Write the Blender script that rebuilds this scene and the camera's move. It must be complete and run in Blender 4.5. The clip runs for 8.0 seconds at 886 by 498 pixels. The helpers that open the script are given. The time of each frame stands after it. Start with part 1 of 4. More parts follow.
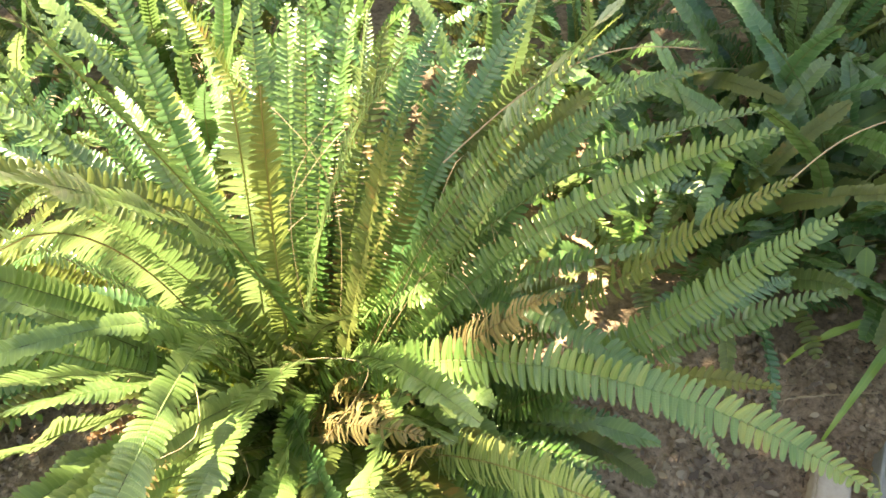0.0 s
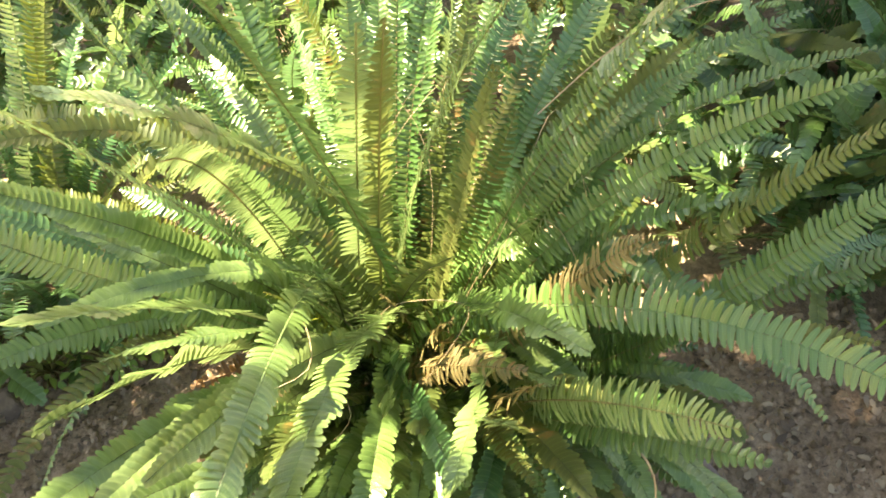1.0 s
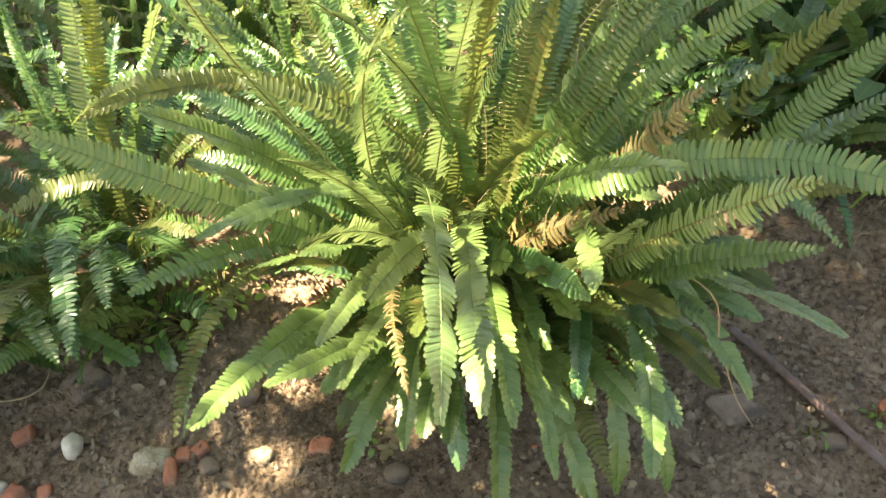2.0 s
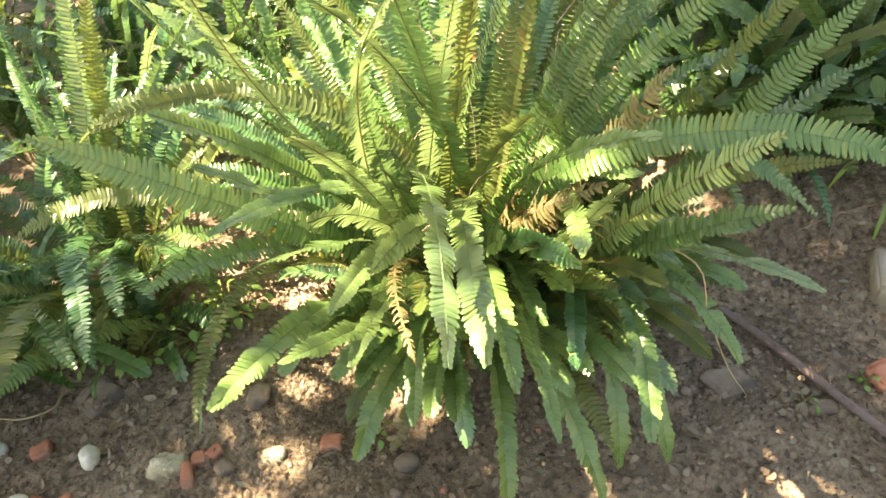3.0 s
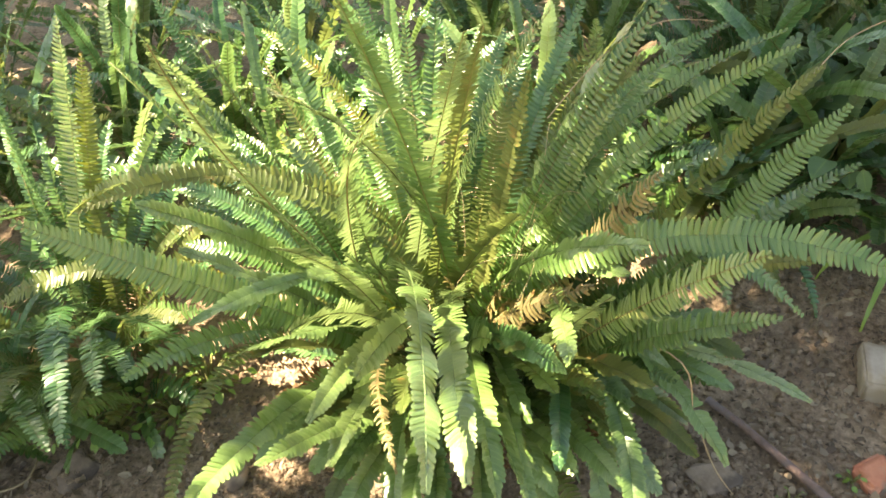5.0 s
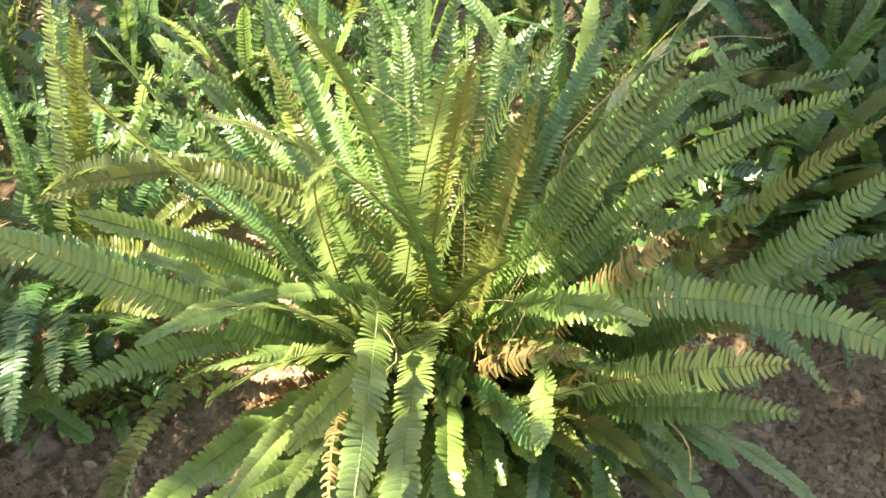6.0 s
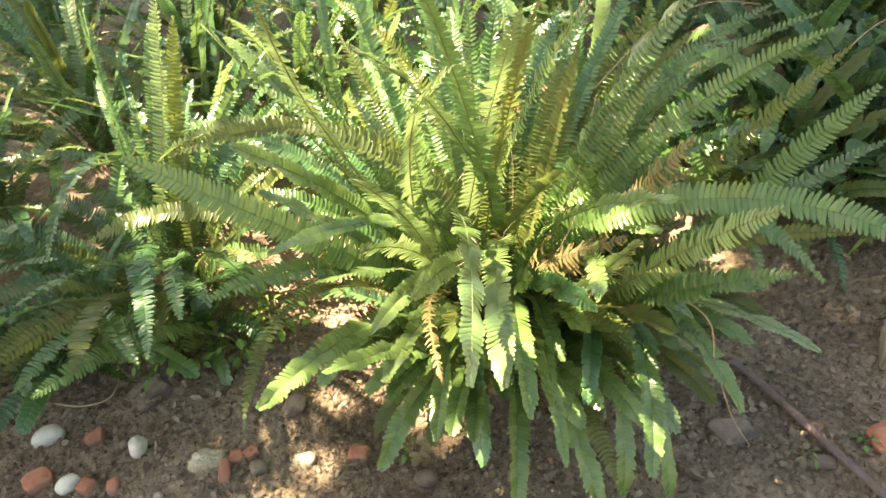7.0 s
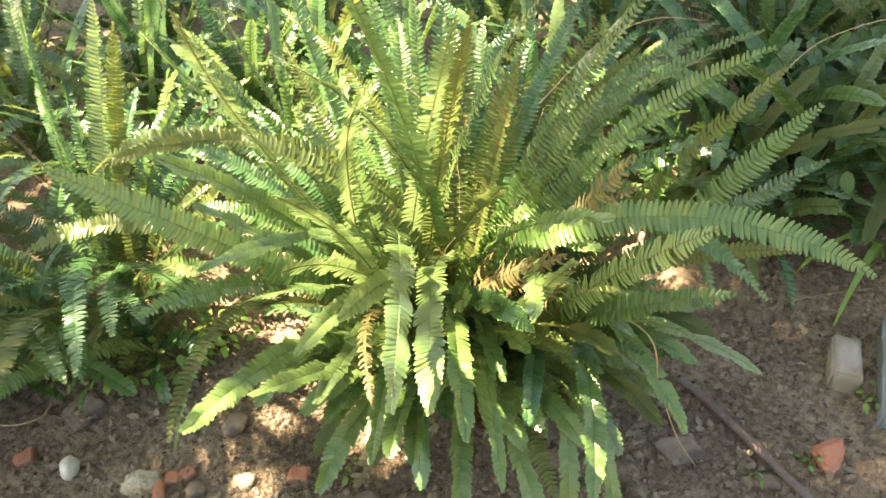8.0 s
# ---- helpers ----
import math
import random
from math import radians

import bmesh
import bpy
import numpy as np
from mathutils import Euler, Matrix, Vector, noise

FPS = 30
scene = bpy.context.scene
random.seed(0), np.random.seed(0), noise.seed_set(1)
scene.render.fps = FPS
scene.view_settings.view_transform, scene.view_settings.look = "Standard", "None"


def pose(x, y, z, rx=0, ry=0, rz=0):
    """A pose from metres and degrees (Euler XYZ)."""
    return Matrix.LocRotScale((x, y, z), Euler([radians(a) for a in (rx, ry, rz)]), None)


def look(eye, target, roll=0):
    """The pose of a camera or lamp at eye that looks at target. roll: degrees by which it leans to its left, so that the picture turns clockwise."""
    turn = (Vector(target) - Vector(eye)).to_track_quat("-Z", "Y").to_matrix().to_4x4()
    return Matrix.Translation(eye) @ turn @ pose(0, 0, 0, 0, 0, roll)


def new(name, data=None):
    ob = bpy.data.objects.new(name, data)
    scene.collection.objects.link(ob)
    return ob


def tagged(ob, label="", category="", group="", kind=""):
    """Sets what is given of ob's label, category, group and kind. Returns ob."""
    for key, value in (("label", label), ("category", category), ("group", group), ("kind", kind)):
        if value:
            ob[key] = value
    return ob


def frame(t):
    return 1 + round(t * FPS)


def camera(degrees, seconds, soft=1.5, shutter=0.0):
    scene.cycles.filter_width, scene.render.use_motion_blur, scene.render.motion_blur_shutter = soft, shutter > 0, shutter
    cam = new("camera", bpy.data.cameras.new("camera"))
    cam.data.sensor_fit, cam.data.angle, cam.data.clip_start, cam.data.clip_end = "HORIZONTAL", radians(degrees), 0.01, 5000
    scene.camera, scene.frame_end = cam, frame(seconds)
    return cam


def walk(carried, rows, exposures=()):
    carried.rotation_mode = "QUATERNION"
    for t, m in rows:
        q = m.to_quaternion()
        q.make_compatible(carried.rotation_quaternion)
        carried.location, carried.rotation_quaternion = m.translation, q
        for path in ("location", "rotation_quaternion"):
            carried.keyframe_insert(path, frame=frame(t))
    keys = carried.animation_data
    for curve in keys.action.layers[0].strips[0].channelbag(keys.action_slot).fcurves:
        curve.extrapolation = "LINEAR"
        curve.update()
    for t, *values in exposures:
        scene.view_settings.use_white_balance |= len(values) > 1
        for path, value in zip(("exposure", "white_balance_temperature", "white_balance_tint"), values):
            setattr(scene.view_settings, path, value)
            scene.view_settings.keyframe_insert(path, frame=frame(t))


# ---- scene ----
cam = camera(59.5, 8.0, soft=1.6, shutter=0.2)
METRES, EYE, TILT, LEAN, TURN = 1.5, 1.3, -45.0, 0.0, 0.0
ROWS = [
    (0.0, 0.0, 0.0, 0.0, 0.0, 0.0, 0.0),
    (0.5, 0.0036, 0.0045, -0.0135, 2.18, -0.57, 0.04),
    (1.0, -0.0309, -0.0155, -0.0333, 4.38, -0.92, -0.1),
    (1.5, -0.1125, -0.0806, -0.0853, 2.27, -0.28, 1.19),
    (1.7, -0.1499, -0.1126, -0.1142, 1.02, -0.18, 3.79),
    (2.8, -0.1966, -0.1896, -0.1900, -0.73, 3.05, 10.15),
    (3.0, -0.19, -0.1889, -0.1958, -0.64, 2.76, 10.24),
    (3.5, -0.1635, -0.1946, -0.1934, -0.74, 2.66, 10.44),
    (4.0, -0.1754, -0.2212, -0.1845, -0.64, 5.25, 9.96),
    (4.5, -0.1971, -0.23, -0.1901, -0.89, 6.62, 8.93),
    (5.0, -0.1782, -0.1887, -0.1524, -1.46, 6.34, 8.55),
    (5.2, -0.1634, -0.1540, -0.1306, -1.12, 5.94, 8.24),
    (6.3, -0.1106, -0.1079, -0.0725, 1.68, 2.91, 2.02),
    (6.5, -0.1225, -0.1476, -0.1103, 2.77, 3.02, 4.75),
    (7.0, -0.1893, -0.2775, -0.1977, 1.66, 5.38, 5.38),
    (7.5, -0.1954, -0.3155, -0.2231, -0.35, 7.3, 4.34),
    (8.0, -0.153, -0.2561, -0.1914, -0.52, 5.93, 5.2),
]
walk(cam, [(t, pose(0, 0, EYE, TILT, LEAN, TURN) @ pose(METRES * x, METRES * y, METRES * z, 90 + pitch, roll, yaw)) for t, x, y, z, yaw, pitch, roll in ROWS],
     exposures=((0.0, 3.42, 9000, 9), (1.0, 3.25, 9000, 9), (1.5, 2.92, 9000, 9), (3.0, 3.26, 9000, 9), (5.0, 3.16, 9000, 9), (6.5, 3.10, 9000, 9), (8.0, 3.27, 9000, 9)))

# ---------- light ----------
TREE_CLUMPS, GAP = 2300, 0.67          # leaf clumps of the shading tree; radius of the gap in its crown, metres
SUN_AZ, SUN_EL = -66.0, 55.0          # degrees: from straight ahead towards the left, and up
world = bpy.data.worlds.new("sky")
scene.world = world
world.use_nodes = True
wn = world.node_tree.nodes
sky = wn.new("ShaderNodeTexSky")
sky.sky_type = "NISHITA"
sky.sun_disc = False
sky.sun_elevation = radians(SUN_EL)
sky.sun_rotation = radians(SUN_AZ)
wn["Background"].inputs["Strength"].default_value = 0.058
world.node_tree.links.new(sky.outputs[0], wn["Background"].inputs[0])
to_sun = Vector((math.sin(radians(SUN_AZ)) * math.cos(radians(SUN_EL)), math.cos(radians(SUN_AZ)) * math.cos(radians(SUN_EL)), math.sin(radians(SUN_EL))))
sun = new("sun", bpy.data.lights.new("sun", "SUN"))
sun.data.energy = 5.0
sun.data.angle = radians(0.53)
sun.data.color = (1.0, 0.97, 0.92)
sun.matrix_world = look(to_sun * 30, (0, 0, 0))


# ---------- materials ----------
def material(name):
    m = bpy.data.materials.new(name)
    m.use_nodes = True
    n = m.node_tree.nodes
    return m, n, m.node_tree.links, n["Principled BSDF"]


def ramp(n, stops):
    r = n.new("ShaderNodeValToRGB")
    els = r.color_ramp.elements
    while len(els) < len(stops):
        els.new(0.5)
    for e, (p, c) in zip(els, stops):
        e.position = p
        e.color = (*c, 1)
    return r


def coords(n, k, space="Object"):
    return n.new("ShaderNodeTexCoord").outputs[space]


def noise_tex(n, links, scale, detail=4, rough=0.55, space="Object"):
    t = n.new("ShaderNodeTexNoise")
    t.inputs["Scale"].default_value = scale
    t.inputs["Detail"].default_value = detail
    t.inputs["Roughness"].default_value = rough
    links.new(coords(n, links, space), t.inputs["Vector"])
    return t


def mix(n, links, a, b, f, mode="MIX"):
    x = n.new("ShaderNodeMix")
    x.data_type = "RGBA"
    x.blend_type = mode
    for sock, v in ((x.inputs[0], f), (x.inputs[6], a), (x.inputs[7], b)):
        if hasattr(v, "is_output"):
            links.new(v, sock)
        elif isinstance(v, tuple):
            sock.default_value = (*v, 1)
        else:
            sock.default_value = v
    return x.outputs[2]


def bump(n, links, height, strength, distance, bsdf):
    b = n.new("ShaderNodeBump")
    b.inputs["Strength"].default_value = strength
    b.inputs["Distance"].default_value = distance
    links.new(height, b.inputs["Height"])
    links.new(b.outputs[0], bsdf.inputs["Normal"])
    return b


def leaf_material(name, dark, mid, light, through_colour, thin=0.4, rough=0.38, dry=None, spread_of=0.22, tips=0.0, gloss=0.6):
    """A thin leaf: glossy skin over a body that lets light through; midrib from the leaf's own coordinates."""
    m, n, links, p = material(name)
    info = n.new("ShaderNodeObjectInfo")
    geo = n.new("ShaderNodeNewGeometry")
    tone = ramp(n, [(0.0, dark), (0.5, mid), (1.0, light)])
    big = noise_tex(n, links, 9.0, 3)
    add = n.new("ShaderNodeMath"); add.operation = "MULTIPLY_ADD"
    add.inputs[1].default_value = 0.75
    links.new(info.outputs["Random"], add.inputs[0])
    half = n.new("ShaderNodeMath"); half.operation = "MULTIPLY_ADD"
    half.inputs[1].default_value = 0.5
    links.new(big.outputs[0], half.inputs[0])
    isl = n.new("ShaderNodeMath"); isl.operation = "MULTIPLY_ADD"
    isl.inputs[1].default_value = spread_of
    isl.inputs[2].default_value = -0.1 - 0.2 * (spread_of > 0.5)
    links.new(geo.outputs["Random Per Island"], isl.inputs[0])
    links.new(isl.outputs[0], half.inputs[2])
    links.new(half.outputs[0], add.inputs[2])
    links.new(add.outputs[0], tone.inputs[0])
    colour = tone.outputs[0]
    if dry:
        spots = noise_tex(n, links, 26.0, 5, 0.7)
        edge = ramp(n, [(0.60, (0, 0, 0)), (0.68, (1, 1, 1))])
        links.new(spots.outputs[0], edge.inputs[0])
        colour = mix(n, links, colour, dry, edge.outputs[0])
    if tips:
        along = n.new("ShaderNodeUVMap")
        along.uv_map = "Along"
        part_of = n.new("ShaderNodeSeparateXYZ")
        links.new(along.outputs[0], part_of.inputs[0])
        ragged = noise_tex(n, links, 45.0, 3)
        end = n.new("ShaderNodeMath"); end.operation = "MULTIPLY_ADD"; end.inputs[1].default_value = 0.30
        links.new(ragged.outputs[0], end.inputs[0])
        links.new(part_of.outputs[0], end.inputs[2])
        old = n.new("ShaderNodeMath"); old.operation = "MULTIPLY_ADD"; old.inputs[1].default_value = 0.22
        links.new(info.outputs["Random"], old.inputs[0])
        links.new(end.outputs[0], old.inputs[2])
        brown = ramp(n, [(tips, (0, 0, 0)), (tips + 0.05, (1, 1, 1))])
        links.new(old.outputs[0], brown.inputs[0])
        colour = mix(n, links, colour, (0.36, 0.23, 0.10), brown.outputs[0])
    uv = n.new("ShaderNodeUVMap")
    uv.uv_map = "UVMap"
    sep = n.new("ShaderNodeSeparateXYZ")
    links.new(uv.outputs[0], sep.inputs[0])
    dist = n.new("ShaderNodeMath"); dist.operation = "SUBTRACT"; dist.inputs[1].default_value = 0.5
    links.new(sep.outputs[1], dist.inputs[0])
    ab = n.new("ShaderNodeMath"); ab.operation = "ABSOLUTE"
    links.new(dist.outputs[0], ab.inputs[0])
    rib = ramp(n, [(0.0, (0.45, 0.45, 0.45)), (0.07, (0, 0, 0))])
    links.new(ab.outputs[0], rib.inputs[0])
    colour = mix(n, links, colour, through_colour, rib.outputs[0])
    worn = ramp(n, [(0.80, (0, 0, 0)), (0.98, (0.45, 0.45, 0.45))])
    links.new(sep.outputs[0], worn.inputs[0])
    colour = mix(n, links, colour, through_colour, worn.outputs[0])
    links.new(colour, p.inputs["Base Color"])
    shine = n.new("ShaderNodeMapRange")
    shine.inputs[3].default_value, shine.inputs[4].default_value = rough - 0.13, rough + 0.10
    links.new(geo.outputs["Random Per Island"], shine.inputs[0])
    links.new(shine.outputs[0], p.inputs["Roughness"])
    p.inputs["Specular IOR Level"].default_value = gloss
    p.inputs["Coat Weight"].default_value = 0.6 * gloss
    p.inputs["Coat Roughness"].default_value = 0.32
    veins = n.new("ShaderNodeTexWave")
    veins.wave_type = "BANDS"
    veins.inputs["Scale"].default_value = 3.0
    veins.inputs["Distortion"].default_value = 1.0
    links.new(uv.outputs[0], veins.inputs["Vector"])
    grain = noise_tex(n, links, 420.0, 2)
    hsum = n.new("ShaderNodeMath"); hsum.operation = "MULTIPLY_ADD"; hsum.inputs[1].default_value = 0.35
    links.new(veins.outputs[1], hsum.inputs[0])
    links.new(grain.outputs[0], hsum.inputs[2])
    b = bump(n, links, hsum.outputs[0], 0.35, 0.0012, p)
    tr = n.new("ShaderNodeBsdfTranslucent")
    links.new(mix(n, links, colour, through_colour, 0.7), tr.inputs[0])
    ms = n.new("ShaderNodeMixShader")
    ms.inputs[0].default_value = thin
    links.new(p.outputs[0], ms.inputs[1])
    links.new(tr.outputs[0], ms.inputs[2])
    links.new(ms.outputs[0], n["Material Output"].inputs[0])
    return m


def plain_material(name, a, b, scale, rough, bumps, dist, c=None):
    m, n, links, p = material(name)
    t = noise_tex(n, links, scale, 6, 0.65)
    r = ramp(n, [(0.3, a), (0.7, b)])
    links.new(t.outputs[0], r.inputs[0])
    col = r.outputs[0]
    if c:
        t2 = noise_tex(n, links, scale * 0.3, 4, 0.6)
        r2 = ramp(n, [(0.48, (0, 0, 0)), (0.6, (1, 1, 1))])
        links.new(t2.outputs[0], r2.inputs[0])
        col = mix(n, links, col, c, r2.outputs[0])
    info = n.new("ShaderNodeObjectInfo")
    hs = n.new("ShaderNodeHueSaturation")
    va = n.new("ShaderNodeMapRange")
    va.inputs[3].default_value, va.inputs[4].default_value = 0.75, 1.2
    links.new(info.outputs["Random"], va.inputs[0])
    links.new(va.outputs[0], hs.inputs["Value"])
    links.new(col, hs.inputs["Color"])
    links.new(hs.outputs[0], p.inputs["Base Color"])
    p.inputs["Roughness"].default_value = rough
    fine = noise_tex(n, links, scale * 4, 6, 0.7)
    bump(n, links, fine.outputs[0], bumps, dist, p)
    return m


FERN_GREEN = leaf_material("fern_green", (0.022, 0.060, 0.014), (0.056, 0.130, 0.028), (0.118, 0.208, 0.056), (0.25, 0.38, 0.12), thin=0.24, rough=0.29, tips=1.27)
FERN_TEAL = leaf_material("fern_bluish", (0.018, 0.058, 0.018), (0.046, 0.125, 0.037), (0.098, 0.195, 0.066), (0.20, 0.36, 0.14), thin=0.24, rough=0.27)
FERN_BROAD = leaf_material("fern_broad", (0.052, 0.102, 0.026), (0.106, 0.188, 0.049), (0.172, 0.262, 0.082), (0.29, 0.42, 0.13), thin=0.26, rough=0.31, tips=1.3)
FERN_YOUNG = leaf_material("fern_young", (0.068, 0.126, 0.031), (0.110, 0.184, 0.050), (0.168, 0.24, 0.074), (0.34, 0.45, 0.17), thin=0.28, rough=0.33, gloss=0.95)
FERN_OLD = leaf_material("fern_old", (0.052, 0.085, 0.021), (0.085, 0.118, 0.032), (0.13, 0.145, 0.043), (0.22, 0.27, 0.07), thin=0.4, rough=0.42, dry=(0.26, 0.15, 0.05), tips=1.08, gloss=0.35)
FERN_DRY = leaf_material("fern_dry", (0.10, 0.08, 0.032), (0.19, 0.15, 0.06), (0.30, 0.245, 0.10), (0.44, 0.34, 0.12), thin=0.3, rough=0.6, dry=(0.22, 0.09, 0.03))
FERN_BROWN = leaf_material("fern_brown", (0.045, 0.026, 0.012), (0.10, 0.056, 0.024), (0.22, 0.125, 0.05), (0.30, 0.16, 0.05), thin=0.25, rough=0.65, gloss=0.3)
FERN_YELLOW = leaf_material("fern_yellow", (0.085, 0.125, 0.022), (0.135, 0.175, 0.028), (0.19, 0.215, 0.034), (0.29, 0.32, 0.045), thin=0.42, rough=0.45, dry=(0.30, 0.13, 0.03))
BROAD_LEAF = leaf_material("broad_leaf", (0.03, 0.075, 0.022), (0.055, 0.12, 0.035), (0.09, 0.16, 0.05), (0.2, 0.32, 0.06), thin=0.25, rough=0.5, gloss=0.35)
WEED_LEAF = leaf_material("weed_leaf", (0.08, 0.17, 0.03), (0.14, 0.27, 0.05), (0.22, 0.34, 0.06), (0.35, 0.5, 0.08), thin=0.35)
LITTER_LEAF = leaf_material("litter_leaf", (0.05, 0.033, 0.022), (0.13, 0.088, 0.056), (0.33, 0.25, 0.165), (0.22, 0.15, 0.08), thin=0.12, rough=0.8, spread_of=0.9, gloss=0.25)
STEM = plain_material("stem", (0.11, 0.11, 0.03), (0.19, 0.165, 0.05), 60, 0.5, 0.3, 0.001)
STEM_DARK = plain_material("stem_dark", (0.035, 0.045, 0.014), (0.075, 0.075, 0.026), 60, 0.6, 0.3, 0.001)
STEM_BROWN = plain_material("stem_brown", (0.12, 0.075, 0.03), (0.23, 0.15, 0.06), 60, 0.65, 0.4, 0.001)
STRAW = plain_material("straw", (0.30, 0.21, 0.11), (0.45, 0.34, 0.20), 80, 0.6, 0.3, 0.0005)
WHITE_STONE = plain_material("white_stone", (0.66, 0.59, 0.46), (0.84, 0.79, 0.67), 30, 0.6, 0.5, 0.003, (0.50, 0.43, 0.34))
GREY_STONE = plain_material("grey_stone", (0.55, 0.45, 0.29), (0.80, 0.69, 0.48), 38, 0.85, 1.0, 0.012, (0.40, 0.31, 0.19))
BROWN_STONE = plain_material("brown_stone", (0.19, 0.13, 0.085), (0.34, 0.245, 0.17), 30, 0.8, 0.7, 0.004, (0.10, 0.07, 0.05))
RED_BRICK = plain_material("red_brick", (0.42, 0.14, 0.075), (0.55, 0.23, 0.13), 34, 0.85, 0.8, 0.004, (0.34, 0.17, 0.11))
CONCRETE = plain_material("concrete", (0.33, 0.265, 0.20), (0.50, 0.415, 0.32), 24, 0.9, 0.7, 0.004, (0.33, 0.25, 0.165))
RUST = plain_material("rusty_iron", (0.13, 0.082, 0.066), (0.26, 0.165, 0.13), 70, 0.75, 0.6, 0.002, (0.18, 0.135, 0.12))
POST = plain_material("weathered_post", (0.19, 0.20, 0.20), (0.28, 0.29, 0.29), 16, 0.8, 0.5, 0.003)

SOIL, n, links, p = material("soil")
fine = noise_tex(n, links, 60, 8, 0.72)
broad = noise_tex(n, links, 3.2, 5, 0.6)
c1 = ramp(n, [(0.30, (0.12, 0.079, 0.052)), (0.50, (0.43, 0.305, 0.20)), (0.70, (0.65, 0.485, 0.335))])
links.new(fine.outputs[0], c1.inputs[0])
c2 = ramp(n, [(0.35, (0.70, 0.66, 0.62)), (0.65, (1.2, 1.18, 1.15))])
links.new(broad.outputs[0], c2.inputs[0])
links.new(mix(n, links, c1.outputs[0], c2.outputs[0], 1.0, "MULTIPLY"), p.inputs["Base Color"])
p.inputs["Roughness"].default_value = 0.95
lump = noise_tex(n, links, 140, 8, 0.75)
bump(n, links, lump.outputs[0], 1.0, 0.014, p)


# ---------- ground ----------
def ground_z(x, y):
    v = Vector((x, y, 0))
    near = 0.018 * noise.noise(v * 2.3) + 0.012 * noise.noise(v * 7.0) + 0.011 * noise.noise(v * 19.0) + 0.008 * noise.noise(v * 37.0)
    return near + 0.05 * max(0.0, y - 1.2) * 0.4


def mesh_of(name, verts, faces, smooth=True, uvs=None, lengths=None):
    me = bpy.data.meshes.new(name)
    me.from_pydata(verts, [], faces)
    if uvs is not None:
        layer = me.uv_layers.new(name="UVMap")
        loops = np.empty(len(me.loops), dtype=np.int32)
        me.loops.foreach_get("vertex_index", loops)
        layer.data.foreach_set("uv", np.asarray(uvs, dtype=np.float32)[loops].ravel())
        if lengths is not None:
            layer = me.uv_layers.new(name="Along")
            pair = np.stack([np.asarray(lengths, dtype=np.float32)] * 2, 1)
            layer.data.foreach_set("uv", pair[loops].ravel())
    if smooth:
        me.polygons.foreach_set("use_smooth", np.ones(len(me.polygons), dtype=bool))
    me.update()
    return me


def place(name, me, mat, parent=None, label=""):
    ob = new(name, me)
    if mat and not me.materials:
        me.materials.append(mat)
    if parent:
        ob.parent = parent
    if label:
        ob["label"] = label
    return ob


def thing(name, label, category, group="", at=(0, 0, 0)):
    ob = new(name)
    ob.location = at
    ob.empty_display_size = 0.05
    return tagged(ob, label, category, group)


def spread(lo, hi, fine_lo, fine_hi, step):
    a = list(np.arange(fine_lo, fine_hi, step))
    up, down, d = [], [], step
    x = fine_hi
    while x < hi:
        up.append(x); d *= 1.25; x += d
    d, x = step, fine_lo
    while x > lo:
        d *= 1.25; x -= d; down.append(x)
    return sorted(down) + a + up + [hi]


gx = spread(-60, 60, -1.7, 1.5, 0.022)
gy = spread(-60, 60, -0.1, 1.9, 0.022)
gv = [(x, y, ground_z(x, y)) for y in gy for x in gx]
w = len(gx)
gf = [(j * w + i, j * w + i + 1, (j + 1) * w + i + 1, (j + 1) * w + i) for j in range(len(gy) - 1) for i in range(w - 1)]
ground = place("ground", mesh_of("ground", gv, gf), SOIL)
tagged(ground, "bare brown garden soil with fine crumbs and litter", "ground", kind="structure")


# ---------- fern fronds ----------
def frond_line(base, az, turn, rise, fall, length, n=40, sway=(0.0, 0.0, 0.0)):
    """Points of a midrib: it leaves base at the azimuth az (0 ahead, 90 to the left) and at the angle rise, and bends to fall at its tip."""
    pts, dirs, angles = [Vector(base)], [], []
    for i in range(n):
        s = (i + 0.5) / n
        wave = math.sin(2 * math.pi * s + sway[2])
        a, e = radians(az + turn * s + sway[0] * wave), radians(rise + (fall - rise) * s + sway[1] * wave)
        d = Vector((-math.sin(a) * math.cos(e), math.cos(a) * math.cos(e), math.sin(e)))
        dirs.append(d)
        angles.append(a)
        pts.append(pts[-1] + d * (length / n))
    return pts, dirs, angles


def tube(pts, r0, r1, sides=5):
    verts, faces = [], []
    n = len(pts)
    for i, p0 in enumerate(pts):
        t = (pts[min(i + 1, n - 1)] - pts[max(i - 1, 0)]).normalized()
        a = t.orthogonal().normalized()
        b = t.cross(a)
        r = r0 + (r1 - r0) * i / (n - 1)
        for k in range(sides):
            q = 2 * math.pi * k / sides
            verts.append(p0 + (a * math.cos(q) + b * math.sin(q)) * r)
    for i in range(n - 1):
        for k in range(sides):
            k2 = (k + 1) % sides
            faces.append((i * sides + k, i * sides + k2, (i + 1) * sides + k2, (i + 1) * sides + k))
    faces.append(tuple(range(sides)))
    faces.append(tuple(range((n - 1) * sides, n * sides)))
    return [tuple(v) for v in verts], faces


FAR_STEPS = (0, 2, 4, 6)


